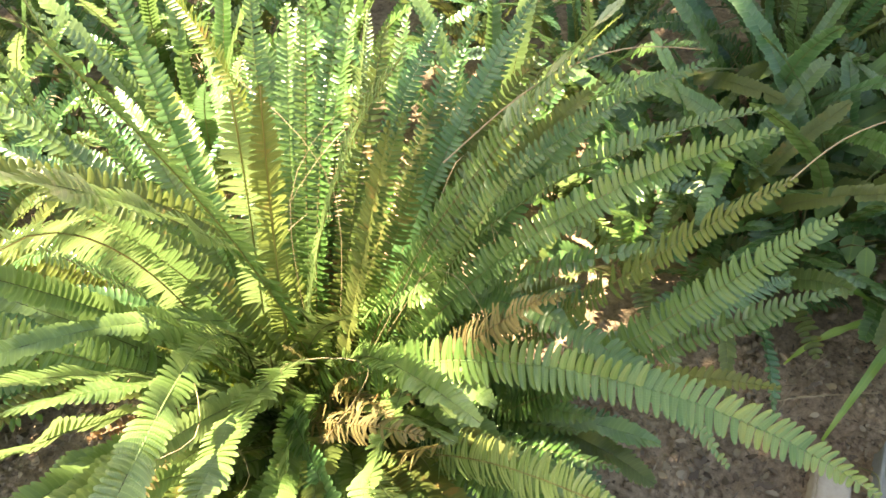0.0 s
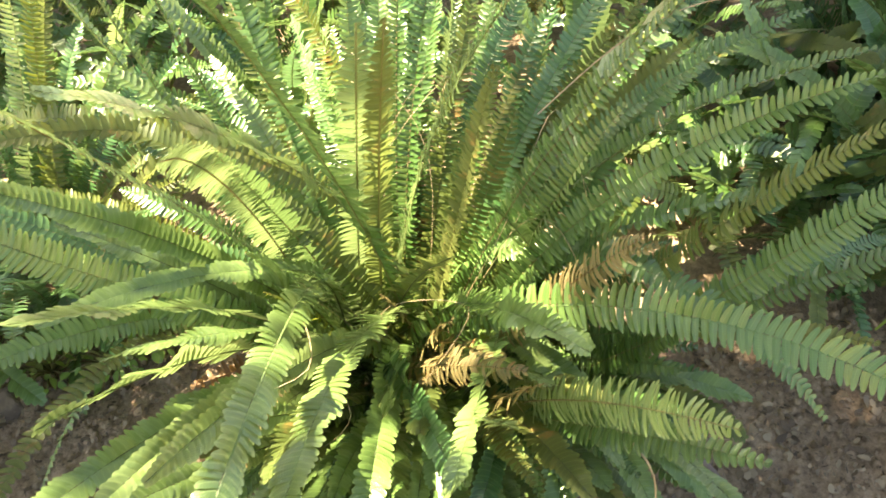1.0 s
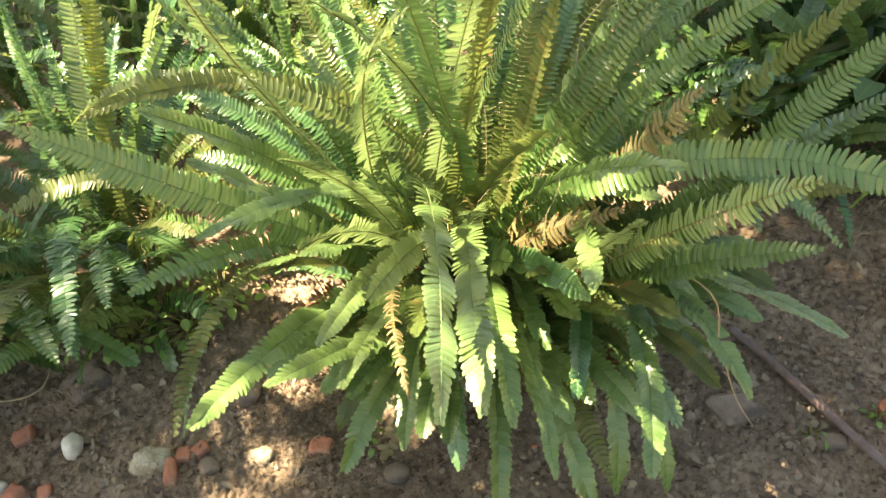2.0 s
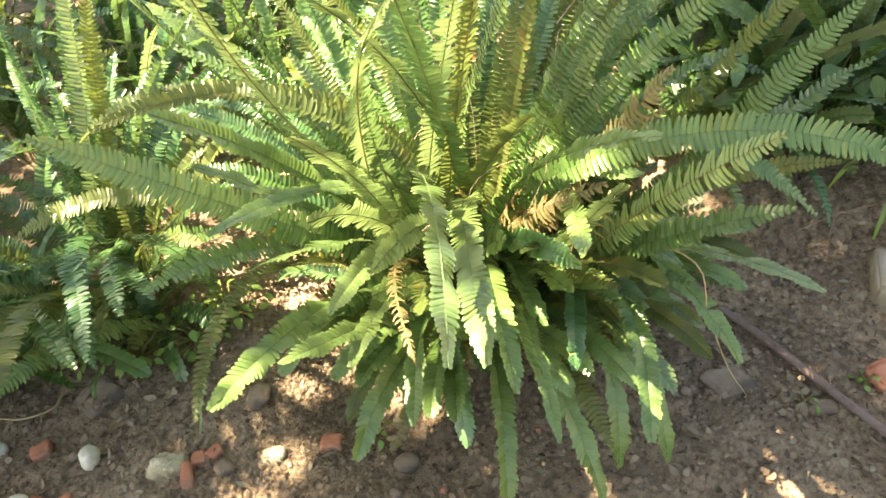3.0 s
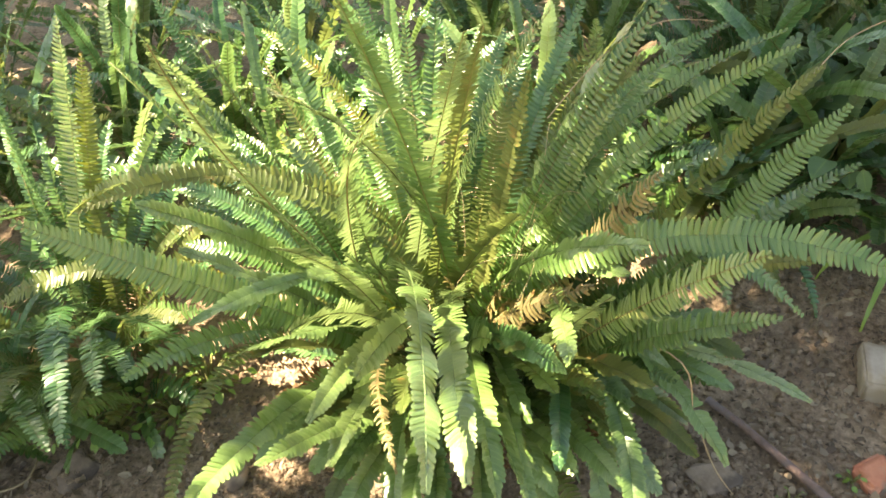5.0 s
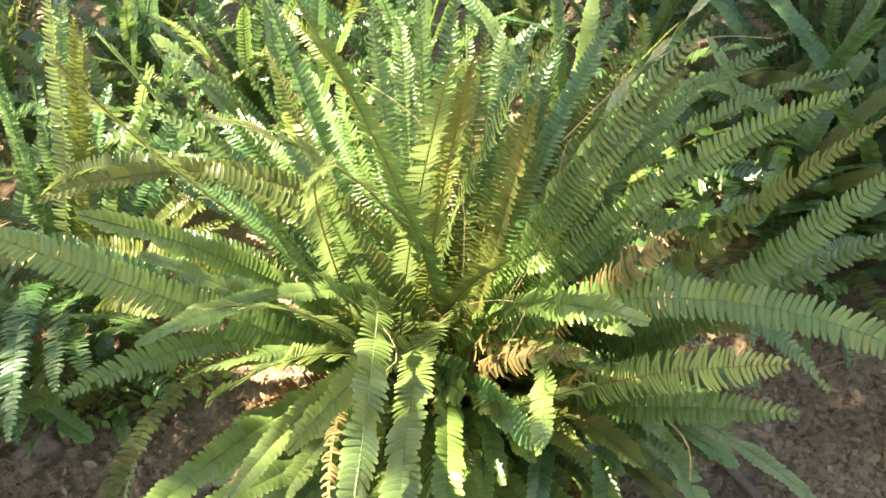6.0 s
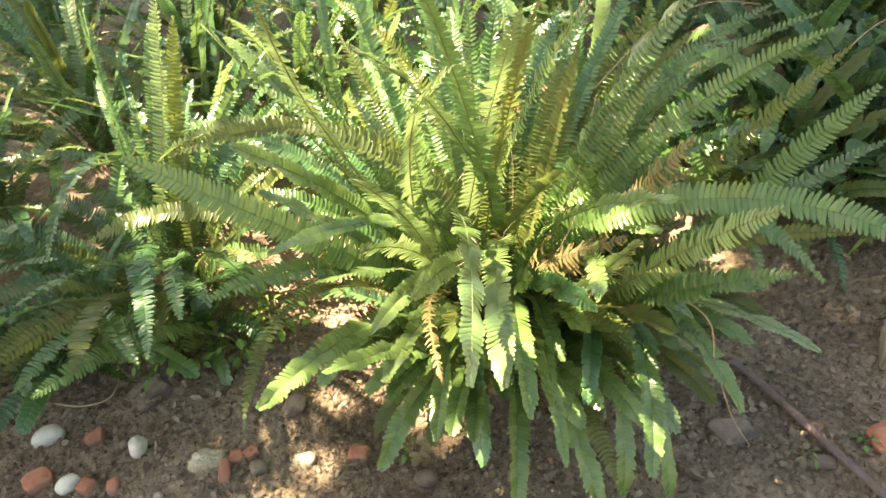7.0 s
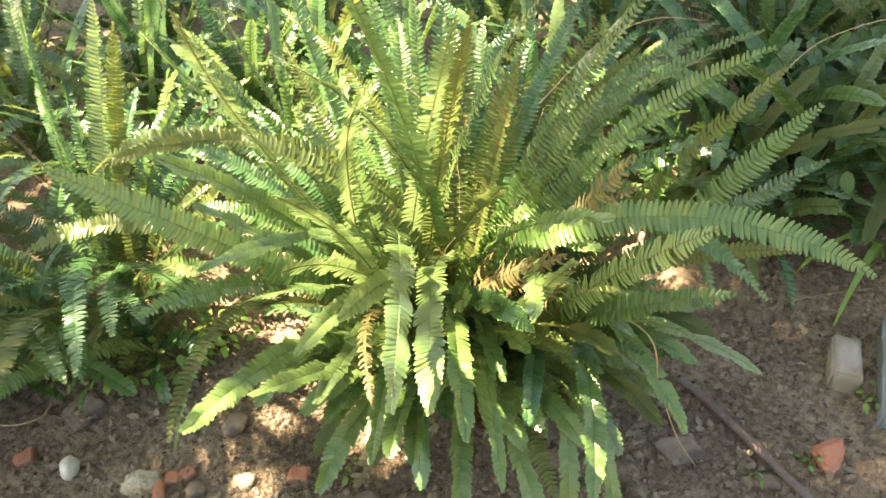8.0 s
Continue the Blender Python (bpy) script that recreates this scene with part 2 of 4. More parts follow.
ALONG = np.array([0.0, 0.12, 0.35, 0.62, 0.84, 0.96, 1.0])
WIDE_UP = np.array([0.36, 0.56, 0.50, 0.44, 0.34, 0.19, 0.04])
WIDE_DOWN = np.array([0.32, 0.44, 0.45, 0.42, 0.31, 0.15, 0.03])
STRIP_UP = np.array([0.52, 0.57, 0.56, 0.52, 0.42, 0.29, 0.10])
STRIP_DOWN = np.array([0.52, 0.53, 0.52, 0.45, 0.30, 0.14, 0.03])


def blade(rng, pts, dirs, angles, width, roll, twist, fold, pitch, bare=0.1, gaps=0.0, curl=0.25, ruffle=0.12, far=False, full=1.15, slat=0.1, strip=False):
    """The leaflets of a frond, two rows along the midrib, each a thin blade with an eared foot, a folded midrib and a rounded end."""
    n = len(pts) - 1
    length = sum((pts[i + 1] - pts[i]).length for i in range(n))
    count = max(8, int(length * (1 - bare) / pitch))
    verts, faces, uvs, lengths = [], [], [], []
    phase = rng.uniform(0, 6.28)
    ups, downs = (STRIP_UP, STRIP_DOWN) if strip else (WIDE_UP, WIDE_DOWN)
    stations = [(ALONG[j], ups[j], downs[j]) for j in (FAR_STEPS if far else range(len(ALONG)))]
    for k in range(count):
        s = bare + (1 - bare) * (k + 0.5) / count
        x = s * n
        i = min(int(x), n - 1)
        root = pts[i].lerp(pts[i + 1], x - i)
        t = dirs[i]
        side0 = Matrix.Rotation(radians(roll + twist * s), 3, t) @ Vector((math.cos(angles[i]), math.sin(angles[i]), 0))
        up0 = side0.cross(t)
        u = (s - bare) / (1 - bare)
        size = min(1.0, 0.5 + 3.0 * u) * (1 - 0.15 * max(0.0, (u - 0.4) / 0.6)) * (1 - 0.78 * max(0.0, (u - 0.80) / 0.20) ** 2.0)
        if strip:                      # near-parallel margins and a blunt end
            size = min(1.0, 0.55 + 2.2 * u) * (1 - 0.10 * max(0.0, (u - 0.5) / 0.5)) * (1 - 0.72 * max(0.0, (u - 0.88) / 0.12) ** 2.2)
        for hand in (-1, 1):
            if rng.random() < gaps:
                continue
            half = width * 0.5 * size * (rng.uniform(0.86, 1.05) if strip else rng.uniform(0.93, 1.05))
            sweep = radians(4 + 26 * u ** 5 + rng.uniform(-4, 4))
            beat = 0.6 if strip else 0.42
            wavy = math.sin(phase + k * beat + 1.3 * hand) + 0.7 * math.sin(2.1 * phase + k * 0.4 * beat - hand)
            f = radians(fold + ruffle * 60 * wavy + (rng.uniform(-3, 3) if strip else rng.uniform(-9, 9)))
            out = side0 * hand * math.cos(f) + up0 * math.sin(f)
            out = (out * math.cos(sweep) + t * math.sin(sweep)).normalized()
            fwd = (t - out * t.dot(out)).normalized()
            fwd = (fwd + up0 * (rng.uniform(-0.03, 0.03) if strip else rng.uniform(-0.09, 0.09)) + up0 * slat).normalized()
            nor = out.cross(fwd).normalized()
            if nor.dot(up0) < 0:
                nor = -nor
            wide = pitch * full * (0.62 + 0.38 * min(1.0, size)) * rng.uniform(0.94, 1.06)
            c = curl * (1 + 0.5 * math.sin(3.7 * phase + k * 0.3 + hand) + rng.uniform(-0.1, 0.1)) if strip else curl * rng.uniform(-0.2, 1.9)
            keel = (0.02 if strip else 0.12) * wide
            lean = 0.20 if strip else 0.10
            v0 = len(verts)
            for a, wu, wd in stations:
                lift = -c * half * a * a
                mid = root + out * (half * a) + nor * lift + fwd * (half * lean * a * a)
                verts.append(tuple(mid - fwd * (wide * wd) + nor * keel))
                verts.append(tuple(mid))
                verts.append(tuple(mid + fwd * (wide * wu) + nor * keel))
                uvs.extend(((a, 0.0), (a, 0.5), (a, 1.0)))
                lengths.extend((s, s, s))
            for j in range(len(stations) - 1):
                q = v0 + 3 * j
                faces.append((q, q + 3, q + 4, q + 1))
                faces.append((q + 1, q + 4, q + 5, q + 2))
    # the ridge that carries the leaflets
    v0 = len(verts)
    for i, p0 in enumerate(pts):
        side0 = Vector((math.cos(angles[min(i, n - 1)]), math.sin(angles[min(i, n - 1)]), 0)) * 0.0016
        verts += [tuple(p0 - side0), tuple(p0 + side0)]
        uvs += [(0.0, 0.48), (0.0, 0.52)]
        lengths += [i / n, i / n]
        if i:
            q = v0 + 2 * i
            faces.append((q - 2, q - 1, q + 1, q))
    return verts, faces, uvs, lengths


def add_frond(fern, rng, base, az, turn, rise, fall, length, width=0.058, roll=0.0, twist=0.0, fold=14, mat=None, stem=None, pitch=0.0125, bare=0.1, gaps=0.01, label="", curl=0.22, far=False, full=1.1, slat=0.12, sway=1.0, ruffle=0.06, strip=False):
    pts, dirs, angles = frond_line(base, az, turn, rise, fall, length, 40, (sway * rng.uniform(-9, 9), sway * rng.uniform(-7, 7), rng.uniform(0, 6.28)))
    v, f, uv, along = blade(rng, pts, dirs, angles, width, roll, twist, fold, pitch, bare, gaps, curl, ruffle, far, full, slat, strip)
    ob = place("frond", mesh_of("frond", v, f, True, uv, along), mat or FERN_GREEN, fern, label)
    v, f = tube([pts[0]] + pts[1::3] + [pts[-1]], 0.0018, 0.0005)
    place("midrib", mesh_of("midrib", v, f), stem or STEM, ob)
    return ob

# ---------- unseen tree added out of view to shade the bed ----
def leaf_shape(length, width, n=5, fold=0.15, bend=0.2):
    """A pointed oval leaf along +y, folded on its midrib."""
    verts, faces, uvs = [], [], []
    for i in range(n + 1):
        a = i / n
        half = width * 0.5 * (math.sin(math.pi * min(1.0, a ** 0.8)) ** 0.8 if 0 < a < 1 else 0.02)
        z = -bend * length * a * a
        verts += [(-half, length * a, z + fold * half), (0, length * a, z), (half, length * a, z + fold * half)]
        uvs += [(a, 0.0), (a, 0.5), (a, 1.0)]
    for i in range(n):
        q = 3 * i
        faces += [(q, q + 1, q + 4, q + 3), (q + 1, q + 2, q + 5, q + 4)]
    return verts, faces, uvs


def scatter_mesh(name, shapes, poses):
    """One mesh of many copies of the given shapes at the given poses."""
    verts, faces, uvs, k = [], [], [], 0
    for (v, f, uv), m in poses_of(shapes, poses):
        a = np.c_[np.asarray(v), np.ones(len(v))] @ np.asarray(m).T
        verts.append(a[:, :3])
        faces.extend(tuple(i + k for i in q) for q in f)
        uvs.append(np.asarray(uv) if uv is not None else np.zeros((len(v), 2)))
        k += len(v)
    return mesh_of(name, np.vstack(verts).tolist(), faces, True, np.vstack(uvs))


def poses_of(shapes, poses):
    for i, m in poses:
        yield shapes[i], m


def turned(rng, x, y, z, tilt=40, scale=1.0):
    return pose(x, y, z, rng.uniform(-tilt, tilt), rng.uniform(-tilt, tilt), rng.uniform(0, 360)) @ Matrix.Scale(scale, 4)


def gap(a):
    """Radius of the crown's gap towards the angle a; its bulges steer where sun falls."""
    def bulge(middle, width):
        d = (math.degrees(a) - middle + 180) % 360 - 180
        return math.exp(-(d / width) ** 2)
    return GAP * (1 - 0.24 * bulge(76, 20) - 0.12 * bulge(216, 32) + 0.14 * bulge(315, 35) + 0.22 * bulge(128, 18) + 0.14 * bulge(162, 10))


rng = random.Random(11)
BED = Vector((-0.46, 1.14, 0.53))
HIGH = 6.0
across = to_sun.cross(Vector((0, 0, 1))).normalized()
over = across.cross(to_sun).normalized()
crown_mid = BED + to_sun * HIGH
tree = thing("tree", "unseen leafy tree added to shade the fern bed", "tree", at=(0, 0, 0))
trunk_foot = Vector((crown_mid.x - 1.6, crown_mid.y + 2.2, 0.0))
fork = trunk_foot + Vector((0.15, -0.1, 2.6))
v, f = tube([trunk_foot.lerp(fork, i / 6) + Vector((0.04 * math.sin(i * 1.7), 0.04 * math.cos(i * 2.1), 0)) for i in range(7)], 0.15, 0.09, 10)
place("trunk", mesh_of("trunk", v, f), STEM_BROWN, tree)
shapes = [leaf_shape(0.15, 0.075, 2), leaf_shape(0.12, 0.065, 2)]
leaf_poses = []
# Draws positions of extra clumps that are placed to shade chosen spots.
shade_rng = random.Random(3)
for k in range(TREE_CLUMPS):
    a = rng.uniform(0, 2 * math.pi)
    edge = 2.85 * (1 + 0.16 * math.sin(3 * a + 0.6) + 0.10 * math.sin(7 * a + 2.0))
    r = math.sqrt(gap(a) ** 2 + rng.random() * (edge ** 2 - gap(a) ** 2))
    if k % 70 == 0:                    # clumps added to shade the soil on the left
        a = radians(shade_rng.uniform(222, 246))
        r = shade_rng.uniform(0.70, 1.0)
    elif k % 230 == 1:                 # clumps set into the gap to shade soil below the front fronds
        a = radians(shade_rng.uniform(175, 186))
        r = shade_rng.uniform(0.36, 0.5)
    elif k % 500 == 7:                 # clumps set to cover a sun patch on the right-hand soil
        a = radians(shade_rng.uniform(80, 98))
        r = shade_rng.uniform(0.42, 0.52)
    elif k % 64 == 3:                  # clumps set to shade the soil round rod, brick and block
        a = radians(shade_rng.uniform(86, 112))
        r = shade_rng.uniform(0.84, 1.05)
    elif k % 1000 == 9:                 # clumps set to dim the sun patch at the front right
        a = radians(112 + 8 * ((k * 0.618) % 1))
        r = 0.70 + 0.06 * ((k * 0.382) % 1)
    elif k % 12 == 2:                  # clumps set to darken the plants at the back right
        a = radians(shade_rng.uniform(20, 84))
        r = shade_rng.uniform(0.78, 1.7)
    u, w2 = r * math.cos(a) * 1.52, r * math.sin(a)
    c = crown_mid + across * u + over * w2 + to_sun * rng.uniform(-0.8, 0.9)
    if k % 24 == 0 and u > -2.2:
        bend = fork.lerp(c, 0.5) + Vector((0, 0, 0.5))
        pts = [fork.lerp(bend, i / 5).lerp(bend.lerp(c, i / 5), i / 5) for i in range(6)]
        v, f = tube(pts, 0.045, 0.008, 6)
        if min(math.hypot((q - crown_mid).dot(across) / 1.52, (q - crown_mid).dot(over)) for q in pts) > GAP + 0.1:
            place("limb", mesh_of("limb", v, f), STEM_BROWN, tree)
    for j in range(13):
        d = Vector((rng.gauss(0, 0.13), rng.gauss(0, 0.13), rng.gauss(0, 0.11)))
        leaf = (j % 2, turned(rng, *(c + d), tilt=60, scale=rng.uniform(0.8, 1.4)))
        if u > -2.2:
            leaf_poses.append(leaf)
place("crown", scatter_mesh("crown", shapes, leaf_poses), BROAD_LEAF, tree)


# ---------- ferns ----------
rng = random.Random(4)


def frond(fern, bx, by, az, turn, rise, fall, length, mat, roll=None, width=None, gaps=0.012, curl=0.22, label="", fill=False, full=None, strap=None):
    spin = rng.uniform(-45, 45) if fill or roll is None else rng.uniform(-12, 12)
    if mat is FERN_GREEN and rng.random() < 0.3 and roll is None:
        mat = FERN_TEAL
    if roll is None:
        roll = rng.uniform(-26, 26) - 26 * math.sin(radians(az))
    if width is None:
        width = rng.uniform(0.045, 0.054)
    facing = abs((az + 180) % 360 - 180)
    dense = rng.uniform(1.35, 1.7) if facing > (125 if az % 360 > 180 else 104) and fall < 42 else rng.uniform(0.66, 0.9) if facing < 50 or fall > 50 else rng.uniform(0.94, 1.16)
    full = full or (rng.uniform(0.9, 1.15) if fern.name.startswith("sword_fern.") else dense)
    stem = STEM_BROWN if mat is FERN_DRY or rng.random() < 0.25 else STEM
    strip = strap if strap is not None else full > 1.3 and mat is not FERN_DRY
    if strip:
        mat, stem = FERN_BROAD if mat is FERN_GREEN or mat is FERN_TEAL and rng.random() < 0.7 else mat, STEM_DARK
    full = rng.uniform(1.28, 1.46) if strip else full
    fold = rng.uniform(12, 32) if strip else rng.uniform(8, 48) if facing < 100 else rng.uniform(0, 26)
    add_frond(fern, rng, (bx, by, 0.02), az, turn, rise, fall, length, width, roll, spin, fold, mat, stem,
              (rng.uniform(0.0072, 0.0092) if strip else rng.uniform(0.0080, 0.0104)), rng.uniform(0.06, 0.12), gaps * (0.3 if strip else 1.0), label, curl,
              full=full, slat=0.07 if strip else rng.uniform(0.0, 0.24), sway=1.7 if fill else 0.2,
              ruffle=rng.uniform(0.12, 0.32) if strip else rng.uniform(0.03, 0.16), strip=strip)


big_fern = thing("sword_fern", "large sunlit green sword fern with many arching fronds", "fern", "ferns")
frond(big_fern, -0.32, 0.79, -160, -27, 95, -8, 1.16, FERN_YOUNG, roll=-32, width=0.046, strap=True)
frond(big_fern, -0.17, 0.83, 169, 8, 84, -2, 1.06, FERN_YOUNG, roll=8, width=0.052, strap=True)
frond(big_fern, -0.22, 0.82, -170, -13, 85, -15, 0.83, FERN_GREEN, roll=-20, width=0.052, strap=True)
frond(big_fern, -0.16, 0.82, 174, 17, 90, -12, 0.63, FERN_GREEN, roll=-12, width=0.044, strap=True)
frond(big_fern, -0.25, 0.79, -166, 9, 80, -30, 0.61, FERN_GREEN, roll=-8, width=0.052, strap=True)
frond(big_fern, -0.04, 0.82, -169, -29, 81, -19, 0.65, FERN_TEAL, roll=-24, width=0.046, strap=True)
frond(big_fern, -0.16, 0.84, -153, -10, 81, -41, 0.63, FERN_GREEN, roll=-4, width=0.050, strap=True)
frond(big_fern, -0.07, 0.83, -144, -51, 79, -41, 0.78, FERN_GREEN, roll=-12, width=0.050, strap=True)
frond(big_fern, -0.14, 0.82, -144, -26, 77, -78, 0.75, FERN_GREEN, roll=-8, width=0.046, strap=True)
frond(big_fern, -0.08, 0.82, -152, -41, 79, -75, 0.70, FERN_GREEN, roll=-20, width=0.050, strap=True)
frond(big_fern, -0.21, 0.70, -170, -23, 74, -68, 0.54, FERN_GREEN, roll=-32, width=0.054, strap=True)
frond(big_fern, -0.23, 0.80, 167, 14, 77, -33, 0.64, FERN_TEAL, roll=28, width=0.054, strap=True)
frond(big_fern, -0.22, 0.80, 157, 16, 78, -17, 0.71, FERN_GREEN, roll=12, width=0.042, strap=True)
frond(big_fern, -0.20, 0.78, -169, 5, 74, -63, 0.72, FERN_TEAL, roll=-16, width=0.052, strap=True)
frond(big_fern, -0.17, 0.78, -174, -7, 76, -17, 0.76, FERN_GREEN, roll=-24, width=0.032, strap=True)
frond(big_fern, -0.16, 0.86, -135, -19, 83, -44, 0.82, FERN_GREEN, roll=8, width=0.046, strap=True)
frond(big_fern, -0.10, 0.76, -124, -33, 62, 9, 0.76, FERN_YOUNG, roll=-4, width=0.034, strap=True)
frond(big_fern, -0.14, 0.74, -146, -8, 58, 49, 0.92, FERN_YOUNG, roll=72, width=0.060, strap=False, full=0.84)
frond(big_fern, -0.23, 0.68, -121, 14, 100, -33, 1.14, FERN_GREEN, roll=52, width=0.062, strap=False, full=0.98, curl=0.1)
frond(big_fern, -0.09, 0.68, -101, 20, 58, 41, 0.87, FERN_GREEN, roll=20, width=0.062, strap=False, full=0.94)
frond(big_fern, -0.12, 0.70, -106, 19, 60, 25, 0.85, FERN_GREEN, roll=12, width=0.054, strap=False, full=0.94)
frond(big_fern, -0.14, 0.70, -100, 41, 64, -13, 0.89, FERN_GREEN, roll=8, width=0.056, strap=False, full=0.94)
frond(big_fern, -0.19, 0.80, -66, -15, 81, 19, 0.96, FERN_GREEN, roll=20, width=0.050, strap=False, full=0.86)
frond(big_fern, -0.16, 0.79, -84, -25, 86, 27, 0.99, FERN_GREEN, roll=12, width=0.046, strap=False, full=0.96)
frond(big_fern, -0.14, 0.71, -78, -18, 87, 23, 0.97, FERN_GREEN, roll=36, width=0.058, strap=False, full=0.94)
frond(big_fern, -0.10, 0.77, -106, -8, 61, 55, 0.92, FERN_OLD, roll=32, width=0.054, strap=False, full=1.02, gaps=0.08)
frond(big_fern, -0.15, 0.77, -96, -4, 77, 63, 0.75, FERN_YOUNG, roll=36, width=0.052, strap=False, full=0.74)
frond(big_fern, -0.18, 0.79, -72, -8, 80, 47, 0.94, FERN_YOUNG, roll=-24, width=0.050, strap=True)
frond(big_fern, -0.25, 0.84, -130, -7, 89, 54, 0.97, FERN_YOUNG, roll=48, width=0.046, strap=False, full=0.96)
frond(big_fern, -0.30, 0.80, -148, -11, 85, 58, 1.00, FERN_YOUNG, roll=-4, width=0.056, strap=False, full=0.79)
frond(big_fern, -0.18, 0.75, 161, -17, 85, 65, 1.05, FERN_GREEN, roll=-8, width=0.056, strap=False, full=0.96)
frond(big_fern, -0.18, 0.79, 149, 2, 93, 38, 1.08, FERN_YOUNG, roll=-12, width=0.046, strap=True)
frond(big_fern, -0.36, 0.81, 169, 33, 91, 34, 1.11, FERN_YOUNG, roll=28, width=0.052, strap=False, full=0.96)
frond(big_fern, -0.26, 0.85, 113, 74, 69, 54, 1.17, FERN_YOUNG, roll=-16, width=0.044, strap=False, full=1.08)
frond(big_fern, -0.26, 0.76, 153, 18, 74, 44, 0.99, FERN_YOUNG, roll=-4, width=0.048, strap=True)
frond(big_fern, -0.23, 0.77, 150, 20, 74, 33, 0.95, FERN_YOUNG, roll=32, width=0.050, strap=True)
frond(big_fern, -0.17, 0.84, 124, 8, 87, 4, 0.86, FERN_GREEN, roll=-16, width=0.042, strap=True)
frond(big_fern, -0.24, 0.79, 116, 14, 72, 45, 0.89, FERN_GREEN, roll=-44, width=0.046, strap=True)
frond(big_fern, -0.23, 0.76, 107, -3, 67, 42, 0.72, FERN_YOUNG, roll=-24, width=0.040, strap=True)
frond(big_fern, -0.20, 0.82, 129, -32, 55, 40, 0.99, FERN_GREEN, roll=-60, width=0.068, strap=False, full=1.12, curl=0.1)
frond(big_fern, -0.20, 0.68, 73, -3, 108, -40, 1.21, FERN_OLD, roll=-20, width=0.056, strap=False, full=1.02)
frond(big_fern, -0.27, 0.84, 150, 1, 58, 11, 0.85, FERN_GREEN, roll=-16, width=0.054, strap=True)
frond(big_fern, -0.31, 0.84, 107, 73, 76, -14, 0.90, FERN_OLD, roll=-4, width=0.036, strap=False, full=1.02)
frond(big_fern, -0.20, 0.72, 154, -12, 60, 27, 0.77, FERN_YOUNG, roll=-16, width=0.044, strap=True)
frond(big_fern, -0.22, 0.78, 150, 13, 73, 8, 0.73, FERN_YOUNG, roll=-4, width=0.040, strap=True)
frond(big_fern, -0.19, 0.78, 160, -1, 80, 13, 0.94, FERN_YOUNG, roll=-16, width=0.038, strap=True)
frond(big_fern, -0.18, 0.79, 162, 1, 79, 20, 0.91, FERN_YOUNG, roll=-60, width=0.046, strap=True)
frond(big_fern, -0.30, 0.82, 112, 35, 68, 17, 0.78, FERN_GREEN, roll=-36, width=0.058, strap=False, full=1.12)
frond(big_fern, -0.26, 0.79, 151, 38, 78, 5, 0.85, FERN_DRY, roll=0, width=0.024, strap=False, full=0.84, gaps=0.15, curl=0.7, label="withered pale frond hanging limp")
frond(big_fern, -0.26, 0.77, -168, 14, 82, 14, 0.77, FERN_TEAL, roll=40, width=0.046, strap=True)
frond(big_fern, -0.06, 0.81, -173, -17, 84, 12, 0.86, FERN_GREEN, roll=36, width=0.042, strap=True)
frond(big_fern, -0.17, 0.84, -139, -14, 83, -6, 0.71, FERN_YOUNG, roll=8, width=0.036, strap=True)
frond(big_fern, -0.21, 0.80, -151, 2, 82, 27, 0.87, FERN_GREEN, roll=28, width=0.046, strap=True)
frond(big_fern, -0.18, 0.85, -139, -10, 81, 21, 0.70, FERN_GREEN, roll=20, width=0.042, strap=True)
frond(big_fern, -0.19, 0.77, -138, 6, 73, 10, 0.74, FERN_GREEN, roll=0, width=0.036, strap=True)
frond(big_fern, -0.18, 0.71, -140, 14, 63, 27, 0.78, FERN_GREEN, roll=36, width=0.056, strap=False, full=1.12)
frond(big_fern, -0.21, 0.84, -102, -26, 101, -46, 1.01, FERN_GREEN, roll=8, width=0.052, strap=False, full=1.08)
frond(big_fern, -0.17, 0.77, -133, -2, 66, 58, 0.79, FERN_DRY, roll=48, width=0.060, strap=False, full=0.90, gaps=0.04, curl=0.4, label="dried tan frond with curled leaflets")
frond(big_fern, -0.26, 0.78, -156, 0, 82, 64, 0.99, FERN_OLD, roll=0, width=0.042, strap=False, full=1.12)
frond(big_fern, -0.21, 0.74, -117, 4, 78, 78, 0.82, FERN_OLD, roll=60, width=0.042, strap=False, full=1.12)
frond(big_fern, -0.26, 0.79, 45, -3, 74, 68, 0.89, FERN_TEAL, roll=12, width=0.056, strap=False, full=1.08)
frond(big_fern, -0.25, 0.77, 37, -16, 71, -5, 0.80, FERN_YELLOW, roll=4, width=0.050, strap=True)
frond(big_fern, -0.27, 0.82, -149, -2, 77, 48, 0.74, FERN_OLD, roll=-24, width=0.056, strap=True)
frond(big_fern, 0.04, 0.78, 130, -4, 100, 54, 0.60, FERN_TEAL, roll=12, width=0.044, strap=True)
frond(big_fern, -0.30, 0.71, -148, 22, 78, 33, 0.72, FERN_DRY, roll=28, width=0.052, strap=False, full=0.96, gaps=0.1, curl=0.8, label="dried tan frond with curled leaflets")
frond(big_fern, -0.17, 0.72, -162, -1, 59, 55, 0.81, FERN_YOUNG, roll=-28, width=0.040, strap=True)
frond(big_fern, -0.19, 0.81, -114, 7, 65, 43, 0.64, FERN_DRY, roll=20, width=0.050, strap=False, full=0.96, gaps=0.15, curl=0.7, label="dried tan frond with curled leaflets")
frond(big_fern, -0.17, 0.79, -101, -6, 81, 23, 0.82, FERN_GREEN)
frond(big_fern, -0.14, 0.77, -102, 1, 63, -5, 0.77, FERN_OLD)
frond(big_fern, -0.18, 0.76, -62, 3, 79, 69, 0.64, FERN_OLD)
frond(big_fern, -0.20, 0.78, -61, -1, 84, 68, 0.70, FERN_OLD)
